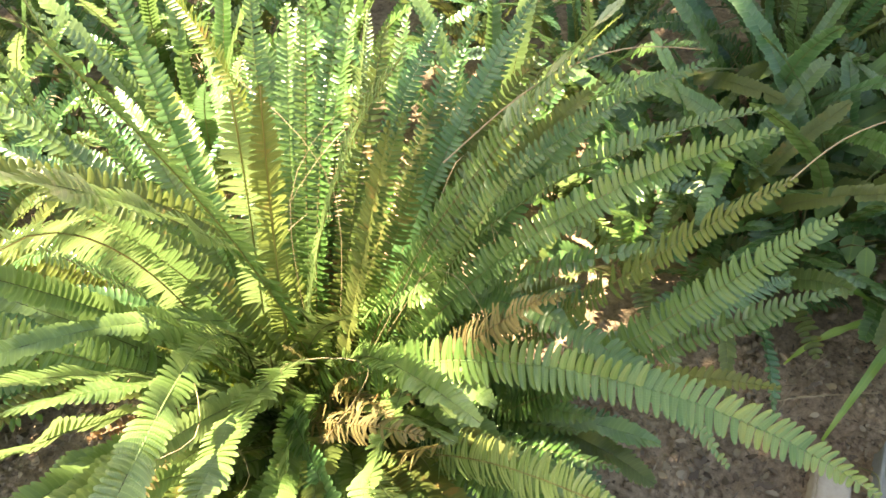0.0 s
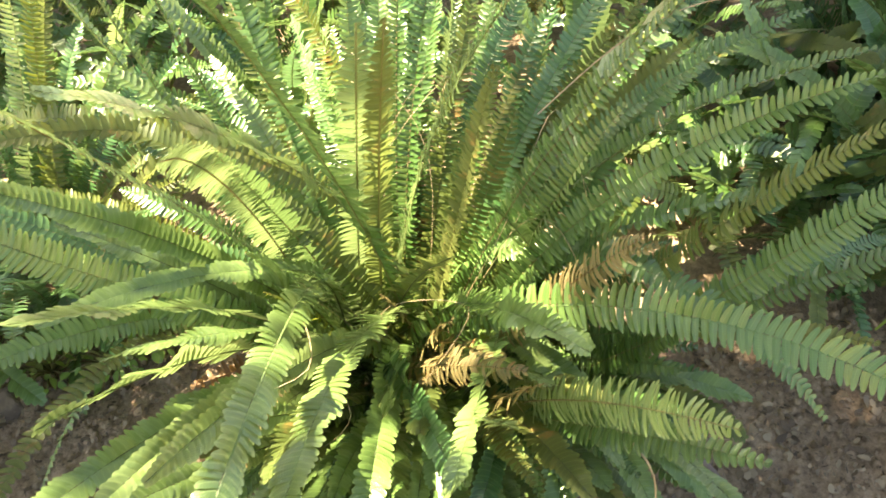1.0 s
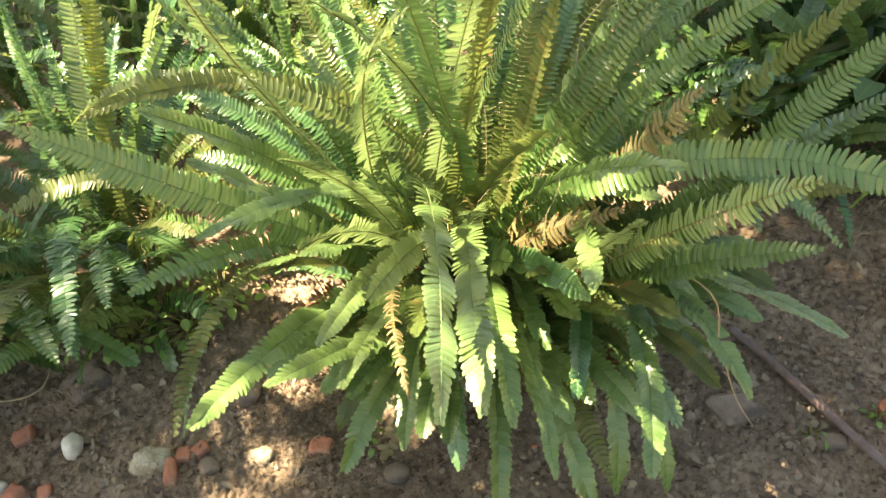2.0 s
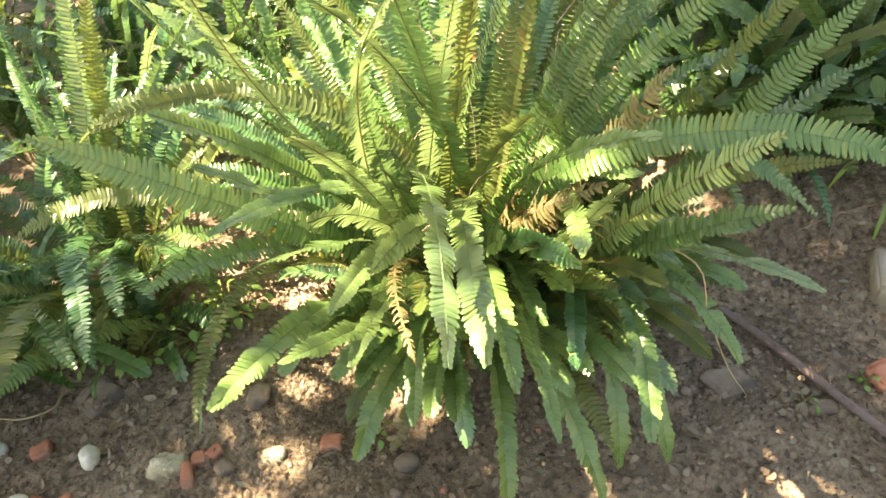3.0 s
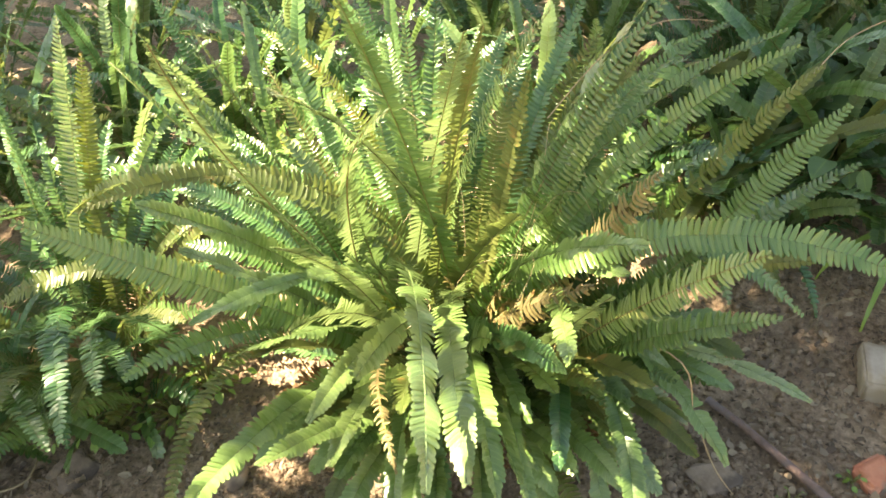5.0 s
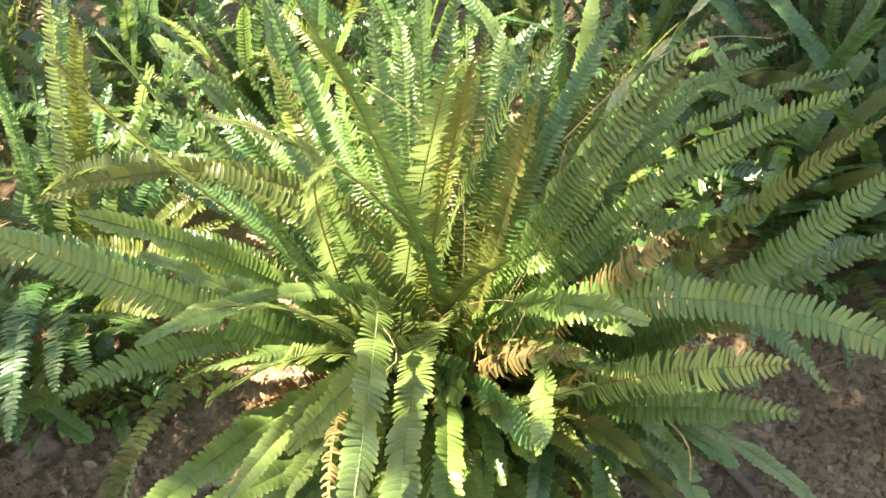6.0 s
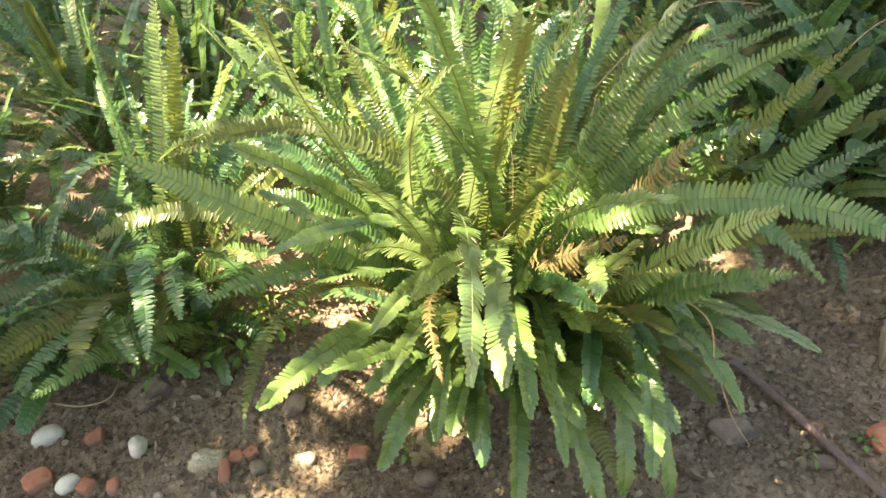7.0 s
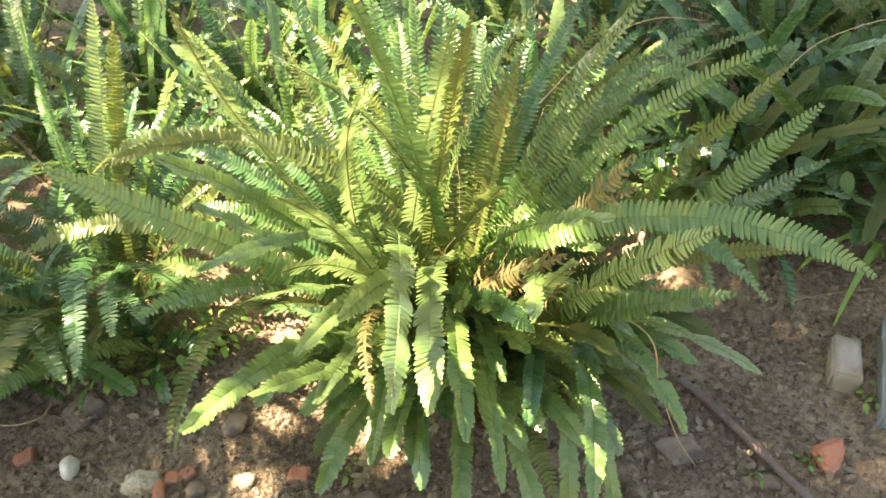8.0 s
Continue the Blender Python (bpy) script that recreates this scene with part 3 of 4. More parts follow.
frond(big_fern, -0.18, 0.77, -109, 1, 82, 56, 0.97, FERN_GREEN, roll=60)
frond(big_fern, -0.30, 0.86, 151, 36, 81, 55, 0.84, FERN_GREEN, roll=30)
frond(big_fern, -0.21, 0.80, 13, 1, 77, 37, 0.75, FERN_GREEN)
frond(big_fern, -0.10, 0.83, 5, 28, 77, 23, 0.78, FERN_GREEN, roll=65)
frond(big_fern, -0.17, 0.81, -42, -0, 74, 35, 0.80, FERN_GREEN)
frond(big_fern, -0.11, 0.79, -31, 26, 68, 32, 0.75, FERN_OLD)
frond(big_fern, -0.23, 0.81, -7, -8, 79, 36, 0.79, FERN_GREEN)
frond(big_fern, -0.23, 0.81, -10, -9, 81, 51, 0.87, FERN_GREEN)
frond(big_fern, -0.26, 0.78, 43, -12, 74, 43, 0.79, FERN_OLD)
frond(big_fern, -0.26, 0.77, 37, -16, 73, 20, 0.69, FERN_YOUNG)
frond(big_fern, -0.22, 0.82, 70, 9, 80, 28, 0.83, FERN_YOUNG)
frond(big_fern, -0.25, 0.82, 73, -16, 60, 43, 0.94, FERN_GREEN, roll=45)
frond(big_fern, -0.26, 0.76, 103, -12, 65, 26, 0.88, FERN_GREEN)
frond(big_fern, -0.54, 0.90, 146, 26, 83, -37, 0.70, FERN_GREEN, roll=40, width=0.034, full=0.8)
frond(big_fern, -0.18, 0.81, 132, 3, 79, -6, 0.54, FERN_GREEN)
frond(big_fern, -0.19, 0.84, -171, 16, 65, -44, 0.48, FERN_GREEN, roll=0, width=0.054, curl=0.1)
frond(big_fern, -0.22, 0.77, 55, -6, 75, 45, 0.68, FERN_YOUNG)
frond(big_fern, -0.20, 0.84, 16, 29, 87, 12, 0.94, FERN_YELLOW, label="yellowed arching frond")
frond(big_fern, -0.24, 0.80, 6, -7, 77, 45, 0.78, FERN_GREEN)
frond(big_fern, -0.23, 0.81, -0, -5, 79, 50, 0.82, FERN_GREEN)
frond(big_fern, -0.25, 0.80, 14, -10, 77, 51, 0.83, FERN_GREEN)
frond(big_fern, -0.15, 0.78, -37, 10, 73, 33, 0.70, FERN_GREEN)
frond(big_fern, -0.20, 0.80, -33, -2, 78, 33, 0.72, FERN_OLD)
frond(big_fern, -0.25, 0.78, 55, -7, 70, 37, 0.73, FERN_GREEN)
frond(big_fern, -0.30, 0.78, 67, -13, 63, 61, 0.86, FERN_GREEN, roll=65)
frond(big_fern, -0.28, 0.79, 60, -12, 66, 61, 0.88, FERN_GREEN, roll=60)
frond(big_fern, -0.23, 0.81, 21, -7, 70, 19, 0.73, FERN_GREEN)
frond(big_fern, -0.17, 0.80, -51, 1, 77, 48, 0.85, FERN_GREEN)
frond(big_fern, -0.20, 0.80, -15, -3, 78, 41, 0.76, FERN_OLD)
frond(big_fern, -0.21, 0.87, 82, 34, 101, -8, 1.02, FERN_OLD)
frond(big_fern, -0.50, 0.94, 79, 14, 74, -33, 0.84, FERN_YELLOW, width=0.055, label="yellowed arching frond")
frond(big_fern, -0.23, 0.78, -151, 4, 78, 36, 0.62, FERN_DRY, width=0.036, gaps=0.3, curl=1.0, label="dried tan frond with curled leaflets")
frond(big_fern, -0.16, 0.73, -149, -4, 59, 58, 0.63, FERN_DRY, width=0.040, gaps=0.3, curl=1.0, label="dried tan frond with curled leaflets")
frond(big_fern, -0.21, 0.78, -74, -0, 70, -26, 0.59, FERN_GREEN)
frond(big_fern, -0.21, 0.78, -66, -3, 72, -25, 0.61, FERN_YOUNG)
frond(big_fern, -0.19, 0.75, -125, 9, 64, 10, 0.63, FERN_GREEN)
# young and old fronds deeper in the clump
for k in range(100):
    az = 137.5 * k + 9
    back = math.cos(radians(az))
    if 80 < az % 360 < 168 or back < 0.2 and k % 2:
        continue
    reach = 0.25 + 0.75 * ((k * 0.618) % 1)
    frond(big_fern, -0.20 - 0.09 * math.sin(radians(az)), 0.80 + 0.07 * back, az, rng.uniform(-18, 18), 86 - 14 * reach, 55 - 55 * reach - (0 if back > 0.2 else 25),
          rng.uniform(0.5, 0.68) + (0.12 if back > 0.3 else -0.16), rng.choice((FERN_GREEN, FERN_GREEN, FERN_TEAL, FERN_TEAL, FERN_OLD, FERN_YOUNG)), fill=True)
# a layer of fronds spreading over the hollow beside the clump
for k in range(9):
    az = 84 + 80 * ((k * 0.618) % 1)
    low = k % 3 == 0
    frond(big_fern, -0.20 - 0.09 * math.sin(radians(az)), 0.80 + 0.07 * math.cos(radians(az)), az, rng.uniform(-14, 14), 70 if low else 82, -40 if low else rng.uniform(-4, 16),
          rng.uniform(0.40, 0.5) if low else rng.uniform(0.5, 0.66), rng.choice((FERN_GREEN, FERN_TEAL, FERN_OLD)), fill=True)
# shorter fronds layered over the front of the clump
for k in range(15):
    az = 150 + 94 * ((k * 0.618) % 1)
    high = (k * 0.382) % 1
    frond(big_fern, -0.20 - 0.07 * math.sin(radians(az)), 0.77 + 0.07 * math.cos(radians(az)), az, rng.uniform(-16, 16), 74 + 12 * high, -45 + 70 * high,
          rng.uniform(0.42, 0.6) + 0.1 * high, rng.choice((FERN_GREEN, FERN_GREEN, FERN_TEAL, FERN_YOUNG, FERN_OLD)), fill=True)
# short broad fronds crowded before the crown, rising steeply and nodding forward
for k in range(7):
    az = 125 + 115 * ((k * 0.618) % 1)
    high = (k * 0.382) % 1
    out = 0.05 + 0.10 * ((k * 0.73) % 1)
    frond(big_fern, -0.19 - (out + 0.03) * math.sin(radians(az)) + rng.uniform(-0.03, 0.03), 0.77 + out * math.cos(radians(az)), az + rng.uniform(-25, 25), rng.uniform(-40, 40), 95 + 8 * high, 5 + 60 * high,
          rng.uniform(0.54, 0.66), rng.choice((FERN_GREEN, FERN_GREEN, FERN_TEAL, FERN_YOUNG, FERN_OLD, FERN_YOUNG)), roll=rng.uniform(-40, 40), width=rng.uniform(0.044, 0.058), fill=True,
          full=rng.choice((1.0, 1.4, 1.5, 1.6)), curl=rng.uniform(0.1, 0.5))
# low dark fronds filling the hollow between the long ones
for k in range(11):
    az = 128 + 42 * ((k * 0.618) % 1)
    frond(big_fern, -0.21 - 0.07 * math.sin(radians(az)), 0.78 + 0.07 * math.cos(radians(az)), az, rng.uniform(-12, 12), 76, -14 + 26 * ((k * 0.382) % 1),
          rng.uniform(0.44, 0.58), rng.choice((FERN_GREEN, FERN_TEAL)), roll=rng.uniform(-20, 10), width=0.052, strap=True)
# fronds of middle length towards the bare soil
for k in range(26):
    az = 196 + 66 * ((k * 0.618) % 1)
    high = (k * 0.382) % 1
    frond(big_fern, -0.19 - 0.07 * math.sin(radians(az)), 0.78 + 0.07 * math.cos(radians(az)), az, rng.uniform(-16, 16), 72 + 12 * high, -30 + 50 * high,
          rng.uniform(0.48, 0.62), rng.choice((FERN_GREEN, FERN_GREEN, FERN_TEAL, FERN_OLD)), roll=rng.uniform(-20, 20), strap=k % 3 > 0, full=0.95)
# short inner fronds that close the side over the iron rod
for k in range(16):
    az = -70 - 62 * ((k * 0.618) % 1)
    high = (k * 0.382) % 1
    frond(big_fern, -0.17 - 0.05 * math.sin(radians(az)), 0.77 + 0.05 * math.cos(radians(az)), az, rng.uniform(-16, 16), 62 + 14 * high, 4 + 40 * high,
          rng.uniform(0.42, 0.58), rng.choice((FERN_GREEN, FERN_TEAL)), roll=rng.uniform(-20, 30), width=0.05, strap=False, full=1.0)
# withered upright fronds in the middle of the crown
for k in range(9):
    az = 40 * k + 12
    frond(big_fern, -0.20 - 0.05 * math.sin(radians(az)), 0.74 + 0.05 * math.cos(radians(az)), 180 + rng.uniform(-50, 50), rng.uniform(-30, 30), rng.uniform(80, 92), rng.uniform(30, 66),
          rng.uniform(0.40, 0.56), FERN_DRY if k % 3 else FERN_YELLOW, width=rng.uniform(0.026, 0.04), fill=True, gaps=0.2, curl=0.7, strap=False, full=0.9, label="withered brown frond with curled leaflets")
# Dead fronds; their dark brown also stands in for shade in the crown's hollow.
for k in range(14):
    az = 360 * ((k * 0.618) % 1)
    frond(big_fern, -0.19 - 0.09 * math.sin(radians(az)), 0.75 + 0.09 * math.cos(radians(az)), az + rng.uniform(-40, 40), rng.uniform(-40, 40), rng.uniform(66, 90), rng.uniform(-30, 40),
          rng.uniform(0.28, 0.46), FERN_BROWN, width=rng.uniform(0.034, 0.048), fill=True, gaps=0.15, curl=0.8, strap=False, full=1.1, label="dead brown frond, dark also for the crown's shade")
# dead fronds round the foot
for k in range(26):
    frond(big_fern, -0.18 + rng.uniform(-0.10, 0.10), 0.76 + rng.uniform(-0.08, 0.08), rng.uniform(0, 360), rng.uniform(-50, 50), rng.uniform(70, 88), rng.uniform(-50, 40),
          rng.uniform(0.18, 0.36), rng.choice((FERN_OLD, FERN_DRY, FERN_YOUNG, FERN_TEAL, FERN_YELLOW)), width=rng.uniform(0.028, 0.042), fill=True, gaps=0.12, curl=0.6)
for k in range(16):
    frond(big_fern, -0.2 + rng.uniform(-0.06, 0.06), 0.78 + rng.uniform(-0.06, 0.06), rng.uniform(0, 360), rng.uniform(-30, 30), rng.uniform(40, 75), rng.uniform(-70, -20),
          rng.uniform(0.3, 0.5), FERN_DRY, width=0.04, fill=True, gaps=0.4, curl=0.8, label="dead brown frond with shrivelled leaflets")

left_fern = thing("sword_fern", "green sword fern with drooping fronds beside bare soil", "fern", "ferns")
frond(left_fern, -1.09, 1.06, -51, 5, 70, 74, 0.82, FERN_YOUNG, roll=30, width=0.055, strap=False, full=0.84)
frond(left_fern, -1.05, 1.07, -44, 2, 72, 70, 0.73, FERN_YELLOW, roll=30, width=0.050, strap=False, full=0.84)
frond(left_fern, -1.00, 1.11, 44, -21, 77, -6, 0.74, FERN_TEAL, roll=60, width=0.040, strap=False, full=0.96)
frond(left_fern, -1.02, 1.06, 30, -11, 77, 39, 0.79, FERN_TEAL, roll=65, width=0.044, strap=False, full=0.96)
frond(left_fern, -1.02, 1.15, 31, -18, 80, -25, 0.92, FERN_TEAL, roll=50, width=0.040, strap=False, full=1.08)
frond(left_fern, -1.18, 1.05, -125, -46, 73, -20, 0.74, FERN_TEAL, roll=0, width=0.056, strap=False, full=1.08)
frond(left_fern, -1.03, 1.21, -171, -1, 78, -49, 0.41, FERN_GREEN, roll=0, width=0.046, strap=False, full=1.12)
frond(left_fern, -0.79, 0.95, -172, -6, 69, 42, 0.62, FERN_TEAL, roll=0, width=0.052, strap=False, full=0.96)
frond(left_fern, -0.79, 1.19, 33, 21, 83, -41, 0.83, FERN_YOUNG, roll=0, width=0.046, strap=False, full=1.08)
frond(left_fern, -1.03, 1.10, -0, -2, 80, 35, 0.75, FERN_GREEN)
frond(left_fern, -0.97, 1.04, -8, 1, 81, 45, 0.70, FERN_OLD)
frond(left_fern, -1.07, 1.09, 20, -6, 80, 44, 0.76, FERN_GREEN, roll=65)
frond(left_fern, -1.11, 1.37, 166, 12, 99, -35, 0.84, FERN_GREEN, width=0.050)
frond(left_fern, -1.06, 1.12, -165, -0, 80, -32, 0.75, FERN_GREEN)
frond(left_fern, -1.00, 1.08, -161, -2, 75, -9, 0.62, FERN_GREEN)
frond(left_fern, -1.00, 0.93, 163, 2, 69, -3, 0.61, FERN_GREEN)
frond(left_fern, -0.94, 1.05, 148, -1, 73, 2, 0.62, FERN_GREEN)
frond(left_fern, -0.88, 0.87, 159, -9, 61, 7, 0.59, FERN_GREEN)
frond(left_fern, -1.23, 1.21, -12, -18, 85, -45, 0.81, FERN_GREEN)
frond(left_fern, -1.20, 0.92, -146, 3, 73, -10, 0.62, FERN_GREEN)
for k in range(34):
    az = 137.5 * k + 20
    reach = (k * 0.618) % 1
    frond(left_fern, -1.05 - 0.10 * math.sin(radians(az)), 1.05 + 0.10 * math.cos(radians(az)), az, rng.uniform(-20, 20), 84 - 18 * reach, 40 - 75 * reach, rng.uniform(0.45, 0.68),
          rng.choice((FERN_GREEN, FERN_TEAL, FERN_TEAL, FERN_OLD)), fill=True)


def small_fern(name, label, x, y, count, size, upright, seed, strip=False):
    fern = thing(name, label, "fern", "ferns")
    own = random.Random(seed)
    z = ground_z(x, y)
    for k in range(count):
        az = 137.5 * k + seed * 31
        reach = (k + 0.5) / count
        add_frond(fern, own, (x - 0.06 * reach * math.sin(radians(az)), y + 0.06 * reach * math.cos(radians(az)), z - 0.01), az, own.uniform(-25, 25), 88 - 20 * reach, upright - 80 * reach,
                  size * own.uniform(0.75, 1.1), own.uniform(0.042, 0.052), own.uniform(-40, 40), own.uniform(-30, 30), own.uniform(6, 26),
                  own.choice((FERN_GREEN, FERN_GREEN, FERN_TEAL, FERN_TEAL, FERN_YOUNG, FERN_OLD)), STEM, 0.0118 if y < 2.0 else 0.0145, 0.1, 0.02, far=y > 1.35, strip=strip or k % 3 == 0, full=1.45 if strip or k % 3 == 0 else 1.1)
    return fern


DENSE = "dark green sword fern with crowded upright fronds"
own = random.Random(77)
for row, (y0, xs) in enumerate(((1.45, (-1.75, -0.95, -0.45, 0.1)), (1.72, (-1.35, -0.75, -0.15, 0.45, 0.95, 1.35)), (2.1, (-2.1, -1.6, -1.05, -0.5, 0.1, 0.65, 0.92, 1.2, 1.6)),
                                (2.55, (-2.4, -1.8, -1.2, -0.6, 0.0, 0.6, 1.2, 1.75)), (3.05, (-2.7, -2.0, -1.3, -0.6, 0.1, 0.8, 1.5, 2.2)),
                                (3.65, (-3.0, -2.2, -1.4, -0.6, 0.2, 1.0, 1.8, 2.5)))):
    for i, x0 in enumerate(xs):
        small_fern("sword_fern", DENSE, x0 + own.uniform(-0.12, 0.12), y0 + own.uniform(-0.12, 0.12), 24 if row < 4 else 13, 0.62 + 0.03 * row, 62, 100 + row * 10 + i)
for i, (x0, y0, c, s) in enumerate(((-1.55, 0.95, 22, 0.45), (-1.22, 0.88, 20, 0.34), (-0.95, 0.92, 14, 0.24), (-1.9, 1.3, 22, 0.55), (-1.42, 0.86, 18, 0.34))):
    small_fern("sword_fern", "low green sword fern spreading over soil", x0, y0, c, s, 20, 300 + i)
for i, (x0, y0, c, s) in enumerate(((0.93, 1.12, 10, 0.40), (1.15, 1.55, 16, 0.55), (0.75, 1.42, 16, 0.5), (0.42, 1.22, 16, 0.42), (0.68, 1.12, 12, 0.34), (0.30, 1.42, 16, 0.5), (0.55, 1.5, 16, 0.5))):
    small_fern("sword_fern", "thin dark fern with hanging fronds in shade", x0, y0, c, s, 15, 340 + i)
for i, (x0, y0, c, s) in enumerate(((0.62, 1.28, 16, 0.56), (0.88, 1.30, 18, 0.62), (1.18, 1.32, 18, 0.62), (1.42, 1.40, 16, 0.6), (0.78, 1.58, 18, 0.66), (1.05, 1.78, 18, 0.66))):
    small_fern("sword_fern", "dark green sword fern with broad fronds in shade", x0, y0, c, s, 48, 380 + i, True)


# ---------- broad-leaved plants in the shade ----------
def broad_plant(name, label, x, y, count, reach, leaf, seed, mat, lift=0.35):
    plant = thing(name, label, "plant", "shade plants")
    own = random.Random(seed)
    foot = Vector((x, y, ground_z(x, y)))
    for k in range(count):
        a = radians(137.5 * k + seed)
        far = reach * ((k + 1) / count) ** 0.6
        tip = foot + Vector((math.cos(a) * far, math.sin(a) * far, own.uniform(0.35, 1.0) * lift))
        mid = foot.lerp(tip, 0.55) + Vector((0, 0, lift * 0.25))
        pts = [foot.lerp(mid, i / 4).lerp(mid.lerp(tip, i / 4), i / 4) for i in range(5)]
        v, f = tube(pts, 0.003, 0.0015, 5)
        stalk = place("stalk", mesh_of("stalk", v, f), STEM, plant)
        long = leaf * own.uniform(0.7, 1.2)
        v, f, uv = leaf_shape(long, long * own.uniform(0.5, 0.7), 7, own.uniform(0.1, 0.4), own.uniform(0.05, 0.35))
        m = Matrix.Translation(tip) @ pose(0, 0, 0, 0, 0, math.degrees(a) - 90 + own.uniform(-40, 40)) @ pose(0, 0, 0, own.uniform(-35, 15), own.uniform(-30, 30), 0)
        v = [tuple(m @ Vector(q)) for q in v]
        place("leaf", mesh_of("leaf", v, f, True, uv), mat, stalk)
    return plant


for i, (x0, y0, c, r, l) in enumerate(((0.98, 1.32, 24, 0.26, 0.10), (1.15, 1.05, 20, 0.24, 0.10), (1.28, 1.38, 22, 0.28, 0.11), (0.80, 1.22, 16, 0.2, 0.09), (1.45, 1.75, 24, 0.3, 0.13), (1.35, 1.15, 18, 0.24, 0.1), (0.95, 1.62, 18, 0.25, 0.11))):
    broad_plant("broadleaf_plant", "low plant with dark oval leaves in shade", x0, y0, c, r, l, 500 + i, BROAD_LEAF, 0.28)
for i, (x0, y0, c, r, l) in enumerate(((-0.84, 0.85, 46, 0.09, 0.026), (-0.77, 0.91, 40, 0.09, 0.026), (-0.97, 0.83, 40, 0.08, 0.024), (-1.10, 0.86, 30, 0.08, 0.024), (0.70, 0.55, 9, 0.035, 0.02), (0.50, 0.42, 6, 0.02, 0.014), (0.37, 0.40, 7, 0.025, 0.016), (-0.45, 0.50, 7, 0.03, 0.016), (0.62, 0.25, 7, 0.03, 0.018))):
    broad_plant("weed", "small bright green weed with round leaves", x0, y0, c, r, l, 540 + i, WEED_LEAF, 0.07 if c > 10 else 0.03)


def strap_leaf(plant, x, y, az, turn, rise, fall, length, width, mat):
    pts, dirs, angles = frond_line((x, y, ground_z(x, y)), az, turn, rise, fall, length, 18)
    verts, faces, uvs = [], [], []
    for i, p0 in enumerate(pts):
        s = i / (len(pts) - 1)
        side = Vector((math.cos(angles[min(i, 17)]), math.sin(angles[min(i, 17)]), 0))
        half = width * 0.5 * (0.25 + 0.75 * math.sin(math.pi * min(1, s ** 0.75 * 0.98 + 0.01)))
        wave = 0.004 * math.sin(i * 1.9)
        verts += [tuple(p0 - side * half + Vector((0, 0, 0.18 * half + wave))), tuple(p0), tuple(p0 + side * half + Vector((0, 0, 0.18 * half - wave)))]
        uvs += [(s, 0.0), (s, 0.5), (s, 1.0)]
    for i in range(len(pts) - 1):
        q = 3 * i
        faces += [(q, q + 3, q + 4, q + 1), (q + 1, q + 4, q + 5, q + 2)]
    place("leaf", mesh_of("leaf", verts, faces, True, uvs), mat, plant)


lily = thing("strap_leaf_plant", "shaded plant with long broad strap leaves", "plant", "shade plants")
for az, fall, length, wid in ((-82, 10, 0.6, 0.07), (-62, 18, 0.55, 0.06), (-110, -30, 0.5, 0.05), (-20, 30, 0.45, 0.05)):
    strap_leaf(lily, 0.72, 1.38, az, rng.uniform(-15, 15), 72, fall, length, wid, BROAD_LEAF)


grassy = thing("strap_leaf_plant", "small plant with narrow hanging green leaves", "plant", "shade plants")
for dx, az, fall, length in ((0.0, 140, -78, 0.42), (0.05, 148, -70, 0.44), (0.02, 100, -60, 0.36), (0.06, -150, -70, 0.36), (0.0, 60, -40, 0.34)):
    strap_leaf(grassy, 0.93 + dx, 1.0, az, rng.uniform(-10, 10), 76, fall, length, 0.019, WEED_LEAF)


# ---------- stones, brick and other loose things on the soil ----------
def stone(name, label, category, x, y, sx, sy, sz, mat, seed, rough=0.16, angular=0.0, turn=0.0, group="stones", sink=0.35):
    own = random.Random(seed)
    bm = bmesh.new()
    bmesh.ops.create_icosphere(bm, subdivisions=4 if angular or rough > 0.4 else 3, radius=0.5)
    if angular:
        for q in bm.verts:
            q.co = Vector([0.5 * math.copysign(abs(2 * c) ** 0.42, c) for c in q.co])
    shift = Vector((own.uniform(-50, 50), own.uniform(-50, 50), 0))
    for q in bm.verts:
        n1 = noise.noise(q.co * 1.7 + shift) + 0.45 * noise.noise(q.co * 5.0 + shift) + 0.2 * noise.noise(q.co * 12.0 + shift)
        q.co *= 1 + rough * n1
    bmesh.ops.scale(bm, vec=(sx, sy, sz), verts=bm.verts)
    me = bpy.data.meshes.new(name)
    bm.to_mesh(me)
    bm.free()
    me.polygons.foreach_set("use_smooth", np.ones(len(me.polygons), dtype=bool))
    ob = place(name, me, mat)
    ob.matrix_world = pose(x, y, ground_z(x, y) + sz * (0.5 - sink), own.uniform(-8, 8), own.uniform(-8, 8), turn)
    return tagged(ob, label, category, group)


